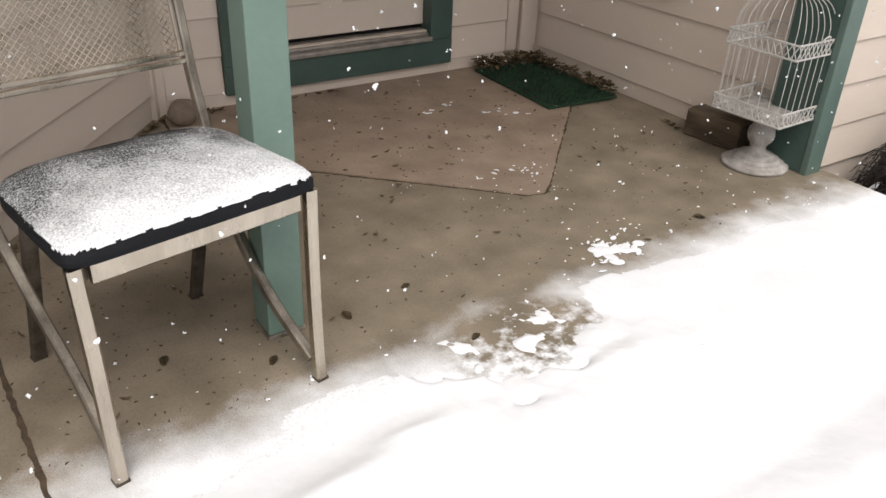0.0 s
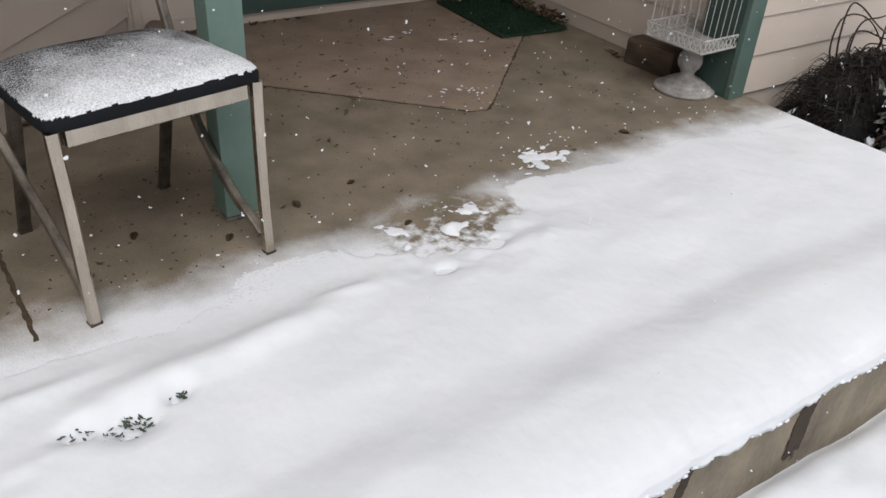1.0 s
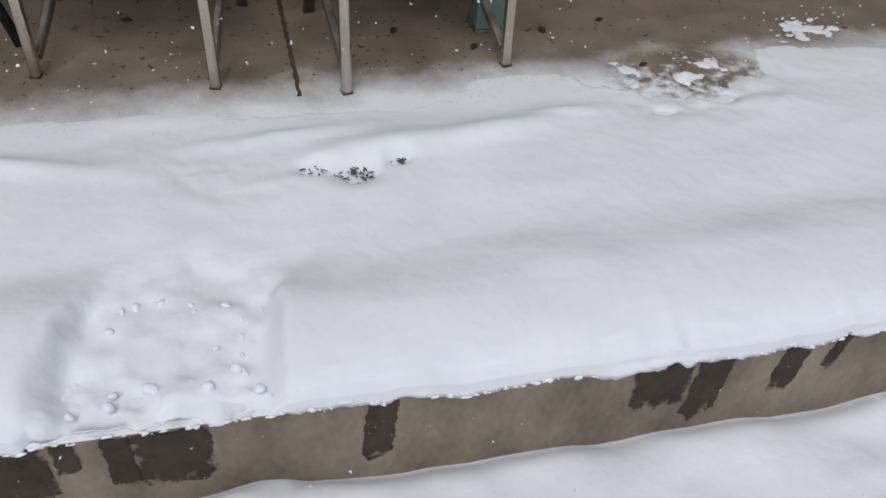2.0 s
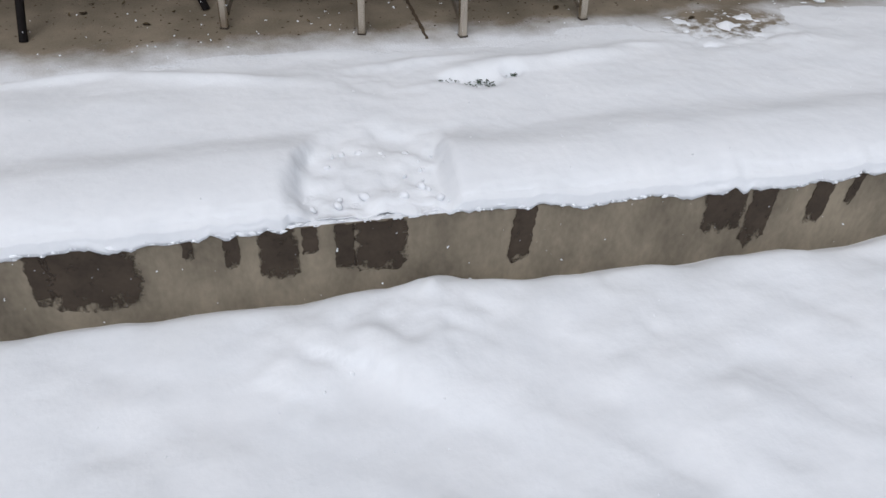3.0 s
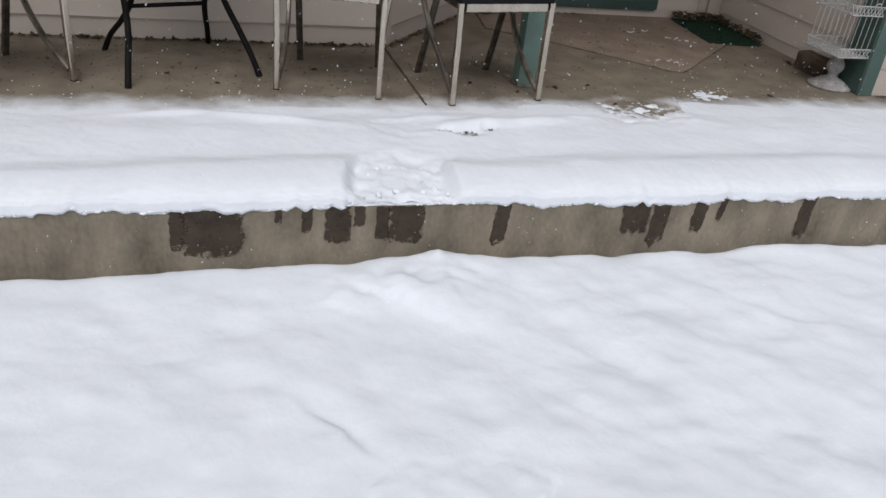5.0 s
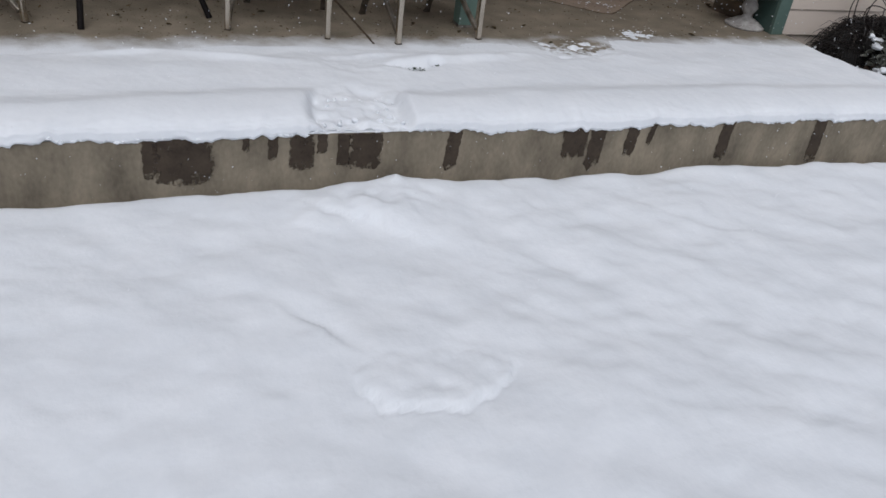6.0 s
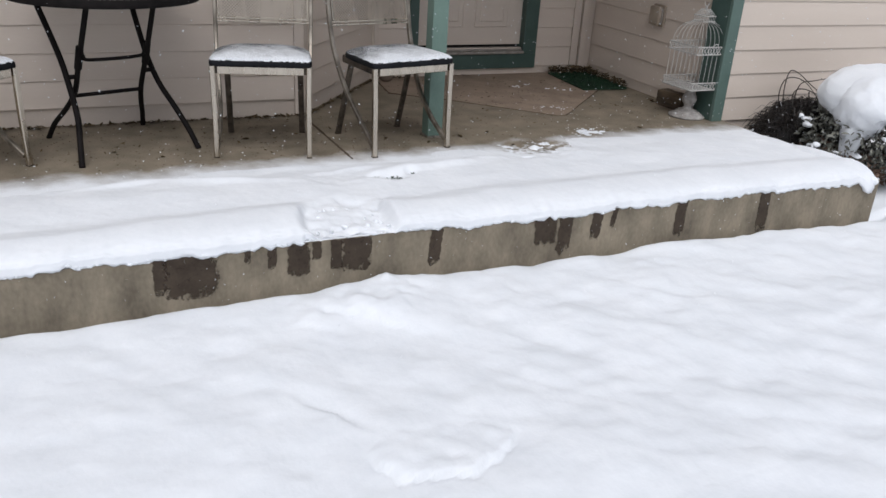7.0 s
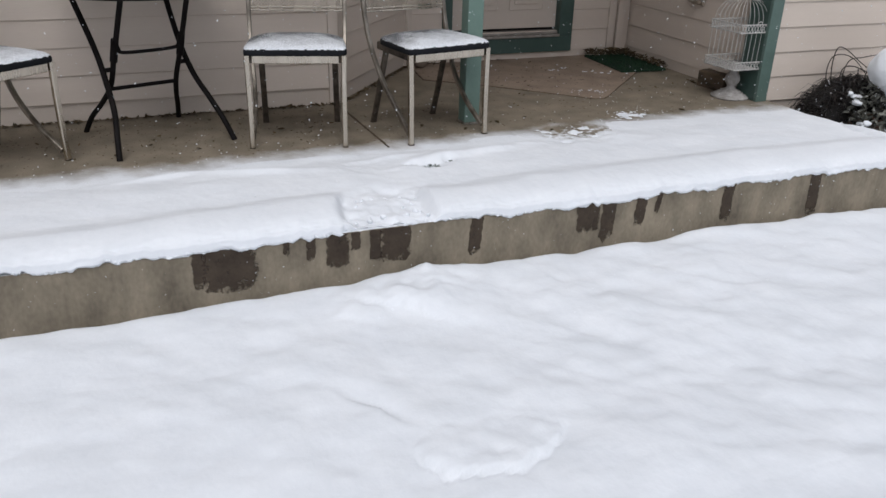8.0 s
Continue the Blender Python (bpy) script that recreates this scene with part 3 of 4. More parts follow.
def lap_boards(wall, spans, first, pitch=0.150):
    """Overlapping boards, thicker at the foot; spans: (from, to, lowest, highest) along the wall."""
    for a, b, low, high in spans:
        bm = bmesh.new()
        x0, x1 = a + 0.002, b - 0.002
        prof = [(0.0, 0.0), (-0.014, 0.0), (-0.016, 0.003), (-0.006, pitch + 0.008), (0.0, pitch + 0.008)]
        l = [bm.verts.new((x0, y, z)) for y, z in prof]
        r = [bm.verts.new((x1, y, z)) for y, z in prof]
        for i in range(5):
            bm.faces.new((l[i], l[(i + 1) % 5], r[(i + 1) % 5], r[i]))
        bm.faces.new(l[::-1])
        bm.faces.new(r)
        z, mesh = first, None
        while z + pitch < TOP + 0.01:
            if low <= z + 0.02 and z + pitch * 0.5 <= high:
                if mesh is None:
                    ob = part("siding_board", bm, SIDING, wall)
                    mesh = ob.data
                else:
                    ob = new("siding_board", mesh)
                    ob.parent = wall
                ob.location = (0, 0, z)
            z += pitch


def wall_of(name, start, end, holes=(), thick=0.12):
    m, length = frame_at(start, end)
    bm = bmesh.new()
    x = 0.0
    for a, b, z0, z1 in holes:
        box(bm, (x, 0, -0.5), (a, thick, TOP))
        box(bm, (a, 0, -0.5), (b, thick, z0))
        box(bm, (a, 0, z1), (b, thick, TOP))
        x = b
    box(bm, (x, 0, -0.5), (length, thick, TOP))
    ob = part(name, bm, WALL)
    ob.matrix_world = m
    return tagged(ob, "beige painted house wall clad in horizontal lap boards", "house wall", kind="structure"), length


def trim_on(wall, name, x0, x1, z0, z1, deep, mat, label=""):
    return part(name, made_box((x0, -deep, z0), (x1, -0.001, z1), 0.003), mat, wall, label)


wall_left, length_left = wall_of("wall_left", (-8, 1.905), (-0.125, 1.905))
trim_on(wall_left, "corner_board", length_left - 0.045, length_left + 0.012, 0.0, TOP, 0.020, WALL)
wall_return, length_return = wall_of("wall_return", (-0.125, 1.905), (0.635, YB))
trim_on(wall_return, "corner_board", 0.002, 0.05, 0.0, TOP, 0.019, WALL)
trim_on(wall_return, "corner_board", length_return - 0.035, length_return - 0.004, 0.0, TOP, 0.024, WALL)
wall_back, length_back = wall_of("wall_back", (0.635, YB), (XR, YB), [(0.345, 1.245, 0.205, 2.24)])
trim_on(wall_back, "corner_board", 0.0, 0.045, 0.0, TOP, 0.022, WALL)
trim_on(wall_back, "corner_board", 1.685, 1.748, 0.06, TOP, 0.022, WALL)
trim_on(wall_back, "corner_board", 1.760, 1.815, 0.0, TOP, 0.034, WALL)
trim_on(wall_back, "skirt", 0.045, 1.685, 0.0, 0.058, 0.012, WALL)
wall_right, length_right = wall_of("wall_right", (XR, YB), (XR, 1.277))
trim_on(wall_right, "skirt", 0.0, length_right - 0.2, 0.0, 0.07, 0.010, WALL)
wall_front, length_front = wall_of("wall_front", (XR + 0.011, 1.275), (9, 1.275))

# door with green surround, sill board and metal threshold
door = part("door_1", made_box((0.985, YB + 0.035, 0.226), (1.875, YB + 0.08, 2.235), 0.003), DOORPAINT)
tagged(door, "closed beige panelled house door in a dark green frame", "door", kind="structure")
for px0, px1, pz0, pz1 in ((1.09, 1.37, 0.36, 1.00), (1.47, 1.75, 0.36, 1.00), (1.09, 1.37, 1.15, 2.05), (1.47, 1.75, 1.15, 2.05)):
    bm = bmesh.new()
    box(bm, (px0, YB + 0.029, pz0), (px1, YB + 0.036, pz1), 0.006)
    box(bm, (px0 + 0.04, YB + 0.022, pz0 + 0.04), (px1 - 0.04, YB + 0.036, pz1 - 0.04), 0.008)
    part("door_panel", bm, DOORPAINT, door)
surround = thing("door_frame", Matrix(), "dark green painted door frame with a deep sill board", "door frame")
surround["kind"] = "structure"
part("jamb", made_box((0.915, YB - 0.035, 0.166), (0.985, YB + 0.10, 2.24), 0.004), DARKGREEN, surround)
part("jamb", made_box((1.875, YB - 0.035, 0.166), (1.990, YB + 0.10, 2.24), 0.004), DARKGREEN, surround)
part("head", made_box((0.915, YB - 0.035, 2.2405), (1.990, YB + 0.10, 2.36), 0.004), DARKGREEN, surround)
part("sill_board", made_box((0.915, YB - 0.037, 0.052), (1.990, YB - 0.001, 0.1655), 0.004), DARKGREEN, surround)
bm = made_box((0.987, YB - 0.055, 0.167), (1.873, YB + 0.08, 0.186), 0.004)
box(bm, (0.987, YB - 0.02, 0.187), (1.873, YB + 0.08, 0.199), 0.003)
box(bm, (0.987, YB + 0.015, 0.200), (1.873, YB + 0.08, 0.208), 0.002)
# added black filler: closes the gap under the door and paints its shadow
part("weather_strip", made_box((0.987, YB + 0.05, 0.2085), (1.873, YB + 0.075, 0.2255)), BLACK, surround, "black strip standing in for the shadow in the gap under the door")
part("threshold", bm, THRESH, surround, "dull ribbed metal threshold")

# green corner board beside the cage, porch post, ceiling
corner = thing("corner_trim", Matrix.Translation((XR + 0.024, 1.275, 0)), "green painted corner boards of the house", "corner trim")
corner["kind"] = "structure"
# side board's shade is put into its colour, darker than the front board
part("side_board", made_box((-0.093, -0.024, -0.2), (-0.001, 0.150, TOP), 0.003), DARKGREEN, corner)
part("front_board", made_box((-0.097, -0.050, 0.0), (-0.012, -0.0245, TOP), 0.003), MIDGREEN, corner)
post = thing("porch_post", Matrix.Translation((0.479, 1.302, 0)), "square green painted wooden porch post standing on the slab", "post")
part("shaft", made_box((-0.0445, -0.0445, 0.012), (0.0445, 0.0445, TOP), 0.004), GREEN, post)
part("base_plate", made_box((-0.048, -0.048, 0.0), (0.048, 0.048, 0.0115), 0.002), STEEL_DULL, post, "rusty metal post base")
ceiling = tagged(part("ceiling", made_box((-8, 0.72, TOP), (XR + 0.01, 3.2, TOP + 0.1)), CEILING), "beige boarded porch ceiling", "ceiling", kind="structure")
roof = part("roof", made_box((-8, 0.60, TOP + 0.101), (9, 4.5, TOP + 0.24)), SHINGLE)
tagged(roof, "snow covered porch roof with a plain eave", "roof", kind="structure")

# weatherproof socket on the right wall
socket = thing("wall_socket", pose(XR - 0.014, 1.995, 0.572, 0, 0, -90), "tan weatherproof electric socket cover on the house wall", "socket")
part("back_plate", made_box((-0.066, -0.018, -0.076), (0.066, 0.0, 0.076), 0.008), OUTLET, socket)
part("cover", made_box((-0.055, -0.058, -0.065), (0.055, -0.0185, 0.065), 0.014), OUTLET, socket)
part("hinge", made_sweep([(0.060, -0.03, -0.05), (0.060, -0.03, 0.05)], 0.012), THRESH, socket, "grey hinge pin")


# ---- patio chairs ----
def patio_chair(m, label):
    c = thing("patio_chair", m, label, "chair", "patio chairs")
    bm = bmesh.new()
    outline = []
    for i in range(88):
        a = 2 * math.pi * i / 88
        ca, sa = math.cos(a), math.sin(a)
        e = 0.15 if sa < 0 else 0.46
        y = (0.205 if sa < 0 else 0.19) * math.copysign(abs(sa) ** e, sa) - 0.02
        outline.append((0.248 * math.copysign(abs(ca) ** e, ca) * (1 - 0.04 * (y + 0.225) / 0.395), y))
    rings = []
    for k, z in ((0.975, 0.455), (1.0, 0.459), (1.0, 0.476), (0.985, 0.484), (0.93, 0.491), (0.75, 0.505), (0.5, 0.515), (0.25, 0.520)):
        rings.append([bm.verts.new((x * k, y * k - 0.008, z)) for x, y in outline])
    for a, b in zip(rings, rings[1:]):
        for i in range(88):
            bm.faces.new((a[i], a[(i + 1) % 88], b[(i + 1) % 88], b[i]))
    bm.faces.new(rings[0][::-1])
    bm.faces.new(rings[-1])
    part("seat", bm, VINYL, c, "padded black vinyl seat dusted with snow", True)
    rails = [((-0.205, -0.212), (0.205, -0.212)), ((-0.19, 0.185), (0.19, 0.185))]
    for (xa, ya), (xb, yb) in rails:
        part("apron_rail", made_sweep([(xa, ya, 0.436), (xb, yb, 0.436)], 0.040, 0.018, side=(0, 0, 1)), STEEL, c)
    for s in (-1, 1):
        part("apron_rail", made_sweep([(s * 0.212, -0.2, 0.436), (s * 0.198, 0.175, 0.436)], 0.040, 0.018, side=(0, 0, 1)), DARKMETAL, c)
        leg = smooth_path([(s * 0.231, -0.216, 0.456), (s * 0.228, -0.218, 0.28), (s * 0.228, -0.221, 0.12), (s * 0.229, -0.226, 0.0)], 5)
        shin = part("front_leg", made_sweep(leg, 0.026, 0.024, side=(1, 0, 0)), STEEL, c)
        part("foot_cap", made_box((s * 0.229 - 0.014, -0.239, 0.0), (s * 0.229 + 0.014, -0.213, 0.007), 0.002), DARKMETAL, shin, "dark worn foot cap")
        # rear legs, like the side rails, are coloured dark for shade under the seat
        leg = smooth_path([(s * 0.188, 0.10, 0.44), (s * 0.190, 0.155, 0.28), (s * 0.192, 0.203, 0.13), (s * 0.194, 0.248, 0.0)], 5)
        shin = part("rear_leg", made_sweep(leg, 0.030, 0.020, side=(1, 0, 0)), DARKMETAL, c, "chair metal coloured dark for the shade under the seat")
        part("foot_cap", made_box((s * 0.194 - 0.016, 0.236, 0.0), (s * 0.194 + 0.016, 0.260, 0.007), 0.002), DARKMETAL, shin, "dark worn foot cap")
        upright = smooth_path([(s * 0.249, 0.315, 0.93), (s * 0.248, 0.275, 0.75), (s * 0.246, 0.232, 0.56), (s * 0.242, 0.178, 0.43), (s * 0.227, 0.08, 0.27), (s * 0.218, -0.06, 0.145), (s * 0.224, -0.205, 0.045)], 6)
        part("back_post", made_sweep(upright, 0.020, 0.026, side=(1, 0, 0)), MOTTLED, c, "metal mottled dark and bright in place of shade and light")
    back = {z: 0.232 + (z - 0.56) * 0.226 for z in (0.592, 0.606, 0.62, 0.90, 0.925)}
    for z in (0.602, 0.618):
        y = 0.232 + (z - 0.56) * 0.226
        part("back_rail", made_sweep([(-0.238, y, z), (0.238, y, z)], 0.011, 0.013, side=(0, 0, 1)), STEEL, c)
    part("back_rail", made_sweep([(-0.240, back[0.925], 0.925), (0.240, back[0.925], 0.925)], 0.02, 0.014, side=(0, 0, 1)), STEEL, c)
    for s in (-1, 1):
        part("mesh_frame", made_sweep([(s * 0.230, back[0.62] - 0.004, 0.625), (s * 0.230, back[0.90] - 0.004, 0.912)], 0.008, 0.010, side=(1, 0, 0)), STEEL, c)
    # expanded metal panel: crossing wavy strands
    bm = bmesh.new()
    cells, z0, z1 = 29, 0.622, 0.915
    for d in (-1, 1):
        for i in range(-22, cells + 1):
            pts = []
            for j in range(0, 41):
                t = j / 40
                x = -0.228 + 0.456 * (i + t * 19) / cells
                if d < 0:
                    x = -x
                z = z0 + (z1 - z0) * t
                if -0.2285 <= x <= 0.2285:
                    pts.append((x, 0.232 + (z - 0.56) * 0.226 - 0.002 * d, z))
            if len(pts) > 1:
                sweep(bm, [pts[0], pts[-1]], 0.0022, 0.0016, side=(1, 0, 0))
    part("mesh_panel", bm, STEEL, c, "diamond metal mesh backrest")
    return c


def seat_snow(chair, seed, fade):
    """A thin cover of snow on the cushion, thickest along its front."""
    ys = np.linspace(-0.236, 0.165, 220)
    xs = np.linspace(-0.246, 0.246, 250)
    X, Y = np.meshgrid(xs, ys)
    q = np.where(Y < -0.028, np.abs((Y + 0.028) / 0.205), np.abs((Y + 0.028) / 0.19))
    power = np.where(Y < -0.028, 13.0, 4.3)
    inside = (np.abs(X / (0.248 * (1 - 0.04 * (Y + 0.233) / 0.395))) ** power + q ** power) ** (1 / power)
    puff = np.interp(inside, [0, 0.25, 0.5, 0.75, 0.93, 0.985, 1.0], [0.522, 0.520, 0.515, 0.505, 0.491, 0.484, 0.476])
    thick = step(fade, -0.17, Y + 0.05 * rough_noise(X * 9, Y * 9, seed + 3, 3))
    h = (0.0018 + 0.0035 * thick) * step(1.0, 0.93, inside + 0.012 * rough_noise(X * 40, Y * 40, seed, 3)) + 0.0009 * rough_noise(X * 85, Y * 85, seed + 9, 3)
    ob = sheet("seat_snow", X, Y, puff + h + 0.0012, SEATSNOW, inside + 0.005 * rough_noise(X * 70, Y * 70, seed + 5, 3) < 0.990)
    ob.matrix_world = chair.matrix_world
    return tagged(ob, "thin powder snow on a black chair seat", "snow", kind="stuff")


chair = patio_chair(pose(0.206, 1.249, 0, 0, 0, 11), "champagne metal patio chair with snow-dusted black seat beside the green post")
second = copy_thing(chair, pose(-0.470, 1.325, 0, 0, 0, -14))
second["label"] = "champagne metal patio chair with snow-covered seat between table and post"
third = copy_thing(chair, pose(-1.911, 1.247, 0, 0, 0, 40))
third["label"] = "champagne metal patio chair turned towards the round table"
bpy.context.view_layer.update()
seat_snow(chair, 100, 0.05)
seat_snow(second, 120, 0.05)
seat_snow(third, 140, 0.05)

# ---- folding table ----
table = thing("folding_table", pose(-1.180, 1.490, 0, 0, 0, 19.5), "round black metal folding bistro table with a glass top coloured pale for its reflection", "table")
part("glass_top", lathe([(0.001, 0.757), (0.424, 0.757), (0.424, 0.766), (0.001, 0.7662)], 64), GLASS, table, "glass with its pale reflection put into the colour")
part("rim", lathe([(0.425, 0.734), (0.436, 0.731), (0.441, 0.739), (0.441, 0.766), (0.435, 0.772), (0.425, 0.770)], 64, True), BLACK, table, smooth=True)
for s in (-1, 1):
    part("leg", made_sweep(smooth_path([(s * 0.296, -0.272, 0.0), (s * 0.272, -0.215, 0.10), (s * 0.243, -0.14, 0.20), (s * 0.220, -0.02, 0.31), (s * 0.214, 0.10, 0.46), (s * 0.238, 0.31, 0.735)]), 0.028, None, 10), BLACK, table)
    part("leg", made_sweep(smooth_path([(s * 0.252, 0.295, 0.0), (s * 0.230, 0.235, 0.09), (s * 0.193, 0.15, 0.18), (s * 0.168, 0.07, 0.28), (s * 0.166, -0.02, 0.435), (s * 0.158, -0.19, 0.735)]), 0.026, None, 10), BLACK, table)
    part("pivot", made_sweep([(s * 0.160, 0.03, 0.360), (s * 0.222, 0.03, 0.360)], 0.022, None, 10), BLACK, table)
    part("catch", made_sweep([(s * 0.167, -0.005, 0.405), (s * 0.165, -0.055, 0.515)], 0.036, None, 10), BLACK, table)
part("cross_bar", made_sweep([(-0.170, 0.08, 0.255), (0.170, 0.08, 0.255)], 0.020, None, 8), BLACK, table)
part("cross_bar", made_sweep(smooth_path([(-0.160, -0.055, 0.505), (-0.150, -0.045, 0.470), (-0.115, -0.035, 0.447), (0.115, -0.035, 0.447), (0.150, -0.045, 0.470), (0.160, -0.055, 0.505)]), 0.018, None, 8), BLACK, table)

# ---- bird cage planter ----
cage = thing("bird_cage", pose(2.369, 1.387, 0, 0, 0.8, 3), "white painted wire bird cage with a dome on a turned pedestal", "bird cage")
part("pedestal", lathe([(0.115, 0.000), (0.119, 0.006), (0.118, 0.013), (0.108, 0.017), (0.104, 0.016), (0.102, 0.023), (0.090, 0.027), (0.086, 0.026), (0.083, 0.034), (0.070, 0.038), (0.066, 0.037), (0.062, 0.047), (0.050, 0.050), (0.034, 0.058), (0.026, 0.069), (0.030, 0.082),
                       (0.043, 0.098), (0.048, 0.117), (0.045, 0.138), (0.034, 0.155), (0.024, 0.167), (0.030, 0.180), (0.055, 0.191), (0.058, 0.200)], 40), PEDESTAL, cage, "chalky turned pedestal", True)
S = 0.136
part("floor_tray", made_box((-S, -S, 0.2005), (S, S, 0.2055), 0.001), PEDESTAL, cage, "grimy tray floor")


def tier(z0, z1, half, name):
    """A square band of crossed wire between two rails."""
    bm = bmesh.new()
    for z in (z0, z1):
        for k in range(4):
            r = Matrix.Rotation(k * math.pi / 2, 4, "Z")
            sweep(bm, [r @ Vector((-half, -half, z)), r @ Vector((half, -half, z))], 0.006, 0.004, side=(0, 0, 1))
    count = 11
    for k in range(4):
        r = Matrix.Rotation(k * math.pi / 2, 4, "Z")
        for i in range(count):
            a, b = -half + 2 * half * i / count, -half + 2 * half * (i + 1) / count
            sweep(bm, [r @ Vector((a, -half, z0)), r @ Vector((b, -half, z1))], 0.0034, 0.002, side=(0, 0, 1))
            sweep(bm, [r @ Vector((b, -half - 0.001, z0)), r @ Vector((a, -half - 0.001, z1))], 0.0034, 0.002, side=(0, 0, 1))
    return part(name, bm, CAGE, cage)


tier(0.207, 0.252, S, "lattice_band")
tier(0.432, 0.480, S - 0.002, "lattice_band")
for k in range(4):
    r = Matrix.Rotation(k * math.pi / 2, 4, "Z")
    for i in range(7):
        x = -S + 2 * S * (i + 0.5) / 7
        part("wire", made_sweep([r @ Vector((x, -S + 0.004, 0.207)), r @ Vector((x, -S + 0.004, 0.478))], 0.0027, None, 5), CAGE, cage)
        q = 0.35
        arc = smooth_path([(x * 0.95, -S * 0.94, 0.478), (x * 0.93, -S * 0.91, 0.53), (x * 0.74, -S * 0.72, 0.585), (x * 0.46, -S * 0.44, 0.614), (x * q, -S * q, 0.624), (x * q, -S * q, 0.658), (x * 0.15, -S * 0.16, 0.698)], 4)
        part("dome_wire", made_sweep([r @ p for p in arc], 0.0026, None, 5), CAGE, cage)
ring = bmesh.new()
for z, h in ((0.624, S * 0.36), (0.658, S * 0.36)):
    for k in range(4):
        r = Matrix.Rotation(k * math.pi / 2, 4, "Z")
        sweep(ring, [r @ Vector((-h, -h, z)), r @ Vector((h, -h, z))], 0.005, 0.003, side=(0, 0, 1))
part("neck_band", ring, CAGE, cage)
bm = made_sweep([(0, 0, 0.69), (0, 0, 0.712)], 0.012, None, 8)
sweep(bm, smooth_path([(0, 0, 0.710), (-0.014, 0, 0.724), (-0.020, 0, 0.742)], 4), 0.008, None, 6, taper=0.4)
sweep(bm, smooth_path([(0, 0, 0.710), (0.014, 0, 0.724), (0.020, 0, 0.742)], 4), 0.008, None, 6, taper=0.4)
part("finial", bm, CAGE, cage)
bm = made_sweep(smooth_path([(-0.02, -S - 0.006, 0.485), (-0.012, -S - 0.012, 0.497), (0.0, -S - 0.012, 0.500), (0.012, -S - 0.012, 0.497), (0.02, -S - 0.006, 0.485)], 4), 0.005, None, 6)
part("latch", bm, CAGE, cage)

# weathered timber behind the cage, stone by the return wall, turf mat
bm = made_box((-0.05, -0.12, 0), (0.05, 0.12, 0.11), 0.012)
bmesh.ops.subdivide_edges(bm, edges=bm.edges, cuts=2, use_grid_fill=True)
for w in bm.verts:
    if w.co.z > 0.01:
        w.co += Vector((1, 1, 1)) * 0.006 * noise.noise(w.co * 25)
ob = part("timber_block", bm, TIMBER)
ob.matrix_world = pose(2.432, 1.615, 0, 0, 0, 6)
tagged(ob, "dark weathered timber block lying against the wall", "timber block")
bm = bmesh.new()
bmesh.ops.create_icosphere(bm, subdivisions=3, radius=1, matrix=Matrix.Translation((0, 0, 0.05)) @ Matrix.Diagonal((0.058, 0.05, 0.052, 1)))
for w in bm.verts:
    w.co += w.co.normalized() * 0.008 * noise.noise(w.co * 22)
    w.co.z = max(0.0, w.co.z)
ob = part("stone", bm, STONE, smooth=True)
ob.matrix_world = Matrix.Translation((0.70, 2.70, 0.006))
tagged(ob, "round brown stone on the porch floor", "stone")

mat_pose = pose(2.262, 2.460, 0.007, 0, 0, -3)
bm = made_box((-0.185, -0.29, 0), (0.185, 0.29, 0.010), 0.003)
mat = part("door_mat", bm, TURF)
mat.matrix_world = mat_pose
tagged(mat, "dark green turf door mat in the porch corner", "door mat")
r = random.Random(8)
verts, faces = [], []
for i in range(5200):
    x, y = r.uniform(-0.186, 0.186), r.uniform(-0.291, 0.291)
    a, h = r.uniform(0, 6.28), r.uniform(0.008, 0.020)
    dx, dy = math.cos(a) * 0.0022, math.sin(a) * 0.0022
    lx, ly = r.uniform(-0.007, 0.007), r.uniform(-0.007, 0.007)
    k = len(verts)
    verts += [(x - dx, y - dy, 0.008), (x + dx, y + dy, 0.008), (x + lx, y + ly, 0.008 + h)]
    faces.append((k, k + 1, k + 2))
me = bpy.data.meshes.new("turf")
me.from_pydata(verts, [], faces)
me.materials.append(TURF)
blades = tagged(new("turf", me), kind="stuff")
blades.parent = mat


# ---- fallen leaves, snow crumbs ----
def scatter_leaves(name, spots, size, mat, label, seed, z0=0.004, category="leaves"):
    """Small curled blades at the spots."""
    r = random.Random(seed)
    verts, faces = [], []
    for x, y, z in spots:
        L = size * r.uniform(0.6, 1.35)
        m = Matrix.Translation((x, y, z + z0)) @ Euler((r.uniform(-0.35, 0.35), r.uniform(-0.35, 0.35), r.uniform(0, 6.28))).to_matrix().to_4x4()
        w, curl = L * r.uniform(0.25, 0.45), L * r.uniform(0.05, 0.25)
        k = len(verts)
        pts = [(-L / 2, 0, curl), (-L * 0.15, w / 2, curl * 0.6), (-L * 0.1, 0, 0), (-L * 0.15, -w / 2, curl * 0.7), (L * 0.25, w * 0.4, curl * 0.7), (L * 0.25, 0, 0.001), (L * 0.25, -w * 0.4, curl * 0.5), (L / 2, 0, curl * 1.2)]
        verts += [tuple(m @ Vector(p)) for p in pts]
        faces += [(k, k + 2, k + 1), (k, k + 3, k + 2), (k + 1, k + 2, k + 5, k + 4), (k + 2, k + 3, k + 6, k + 5), (k + 4, k + 5, k + 7), (k + 5, k + 6, k + 7)]
    me = bpy.data.meshes.new(name)
    me.from_pydata(verts, [], faces)
    me.materials.append(mat)
    return tagged(new(name, me), label, category, kind="stuff")


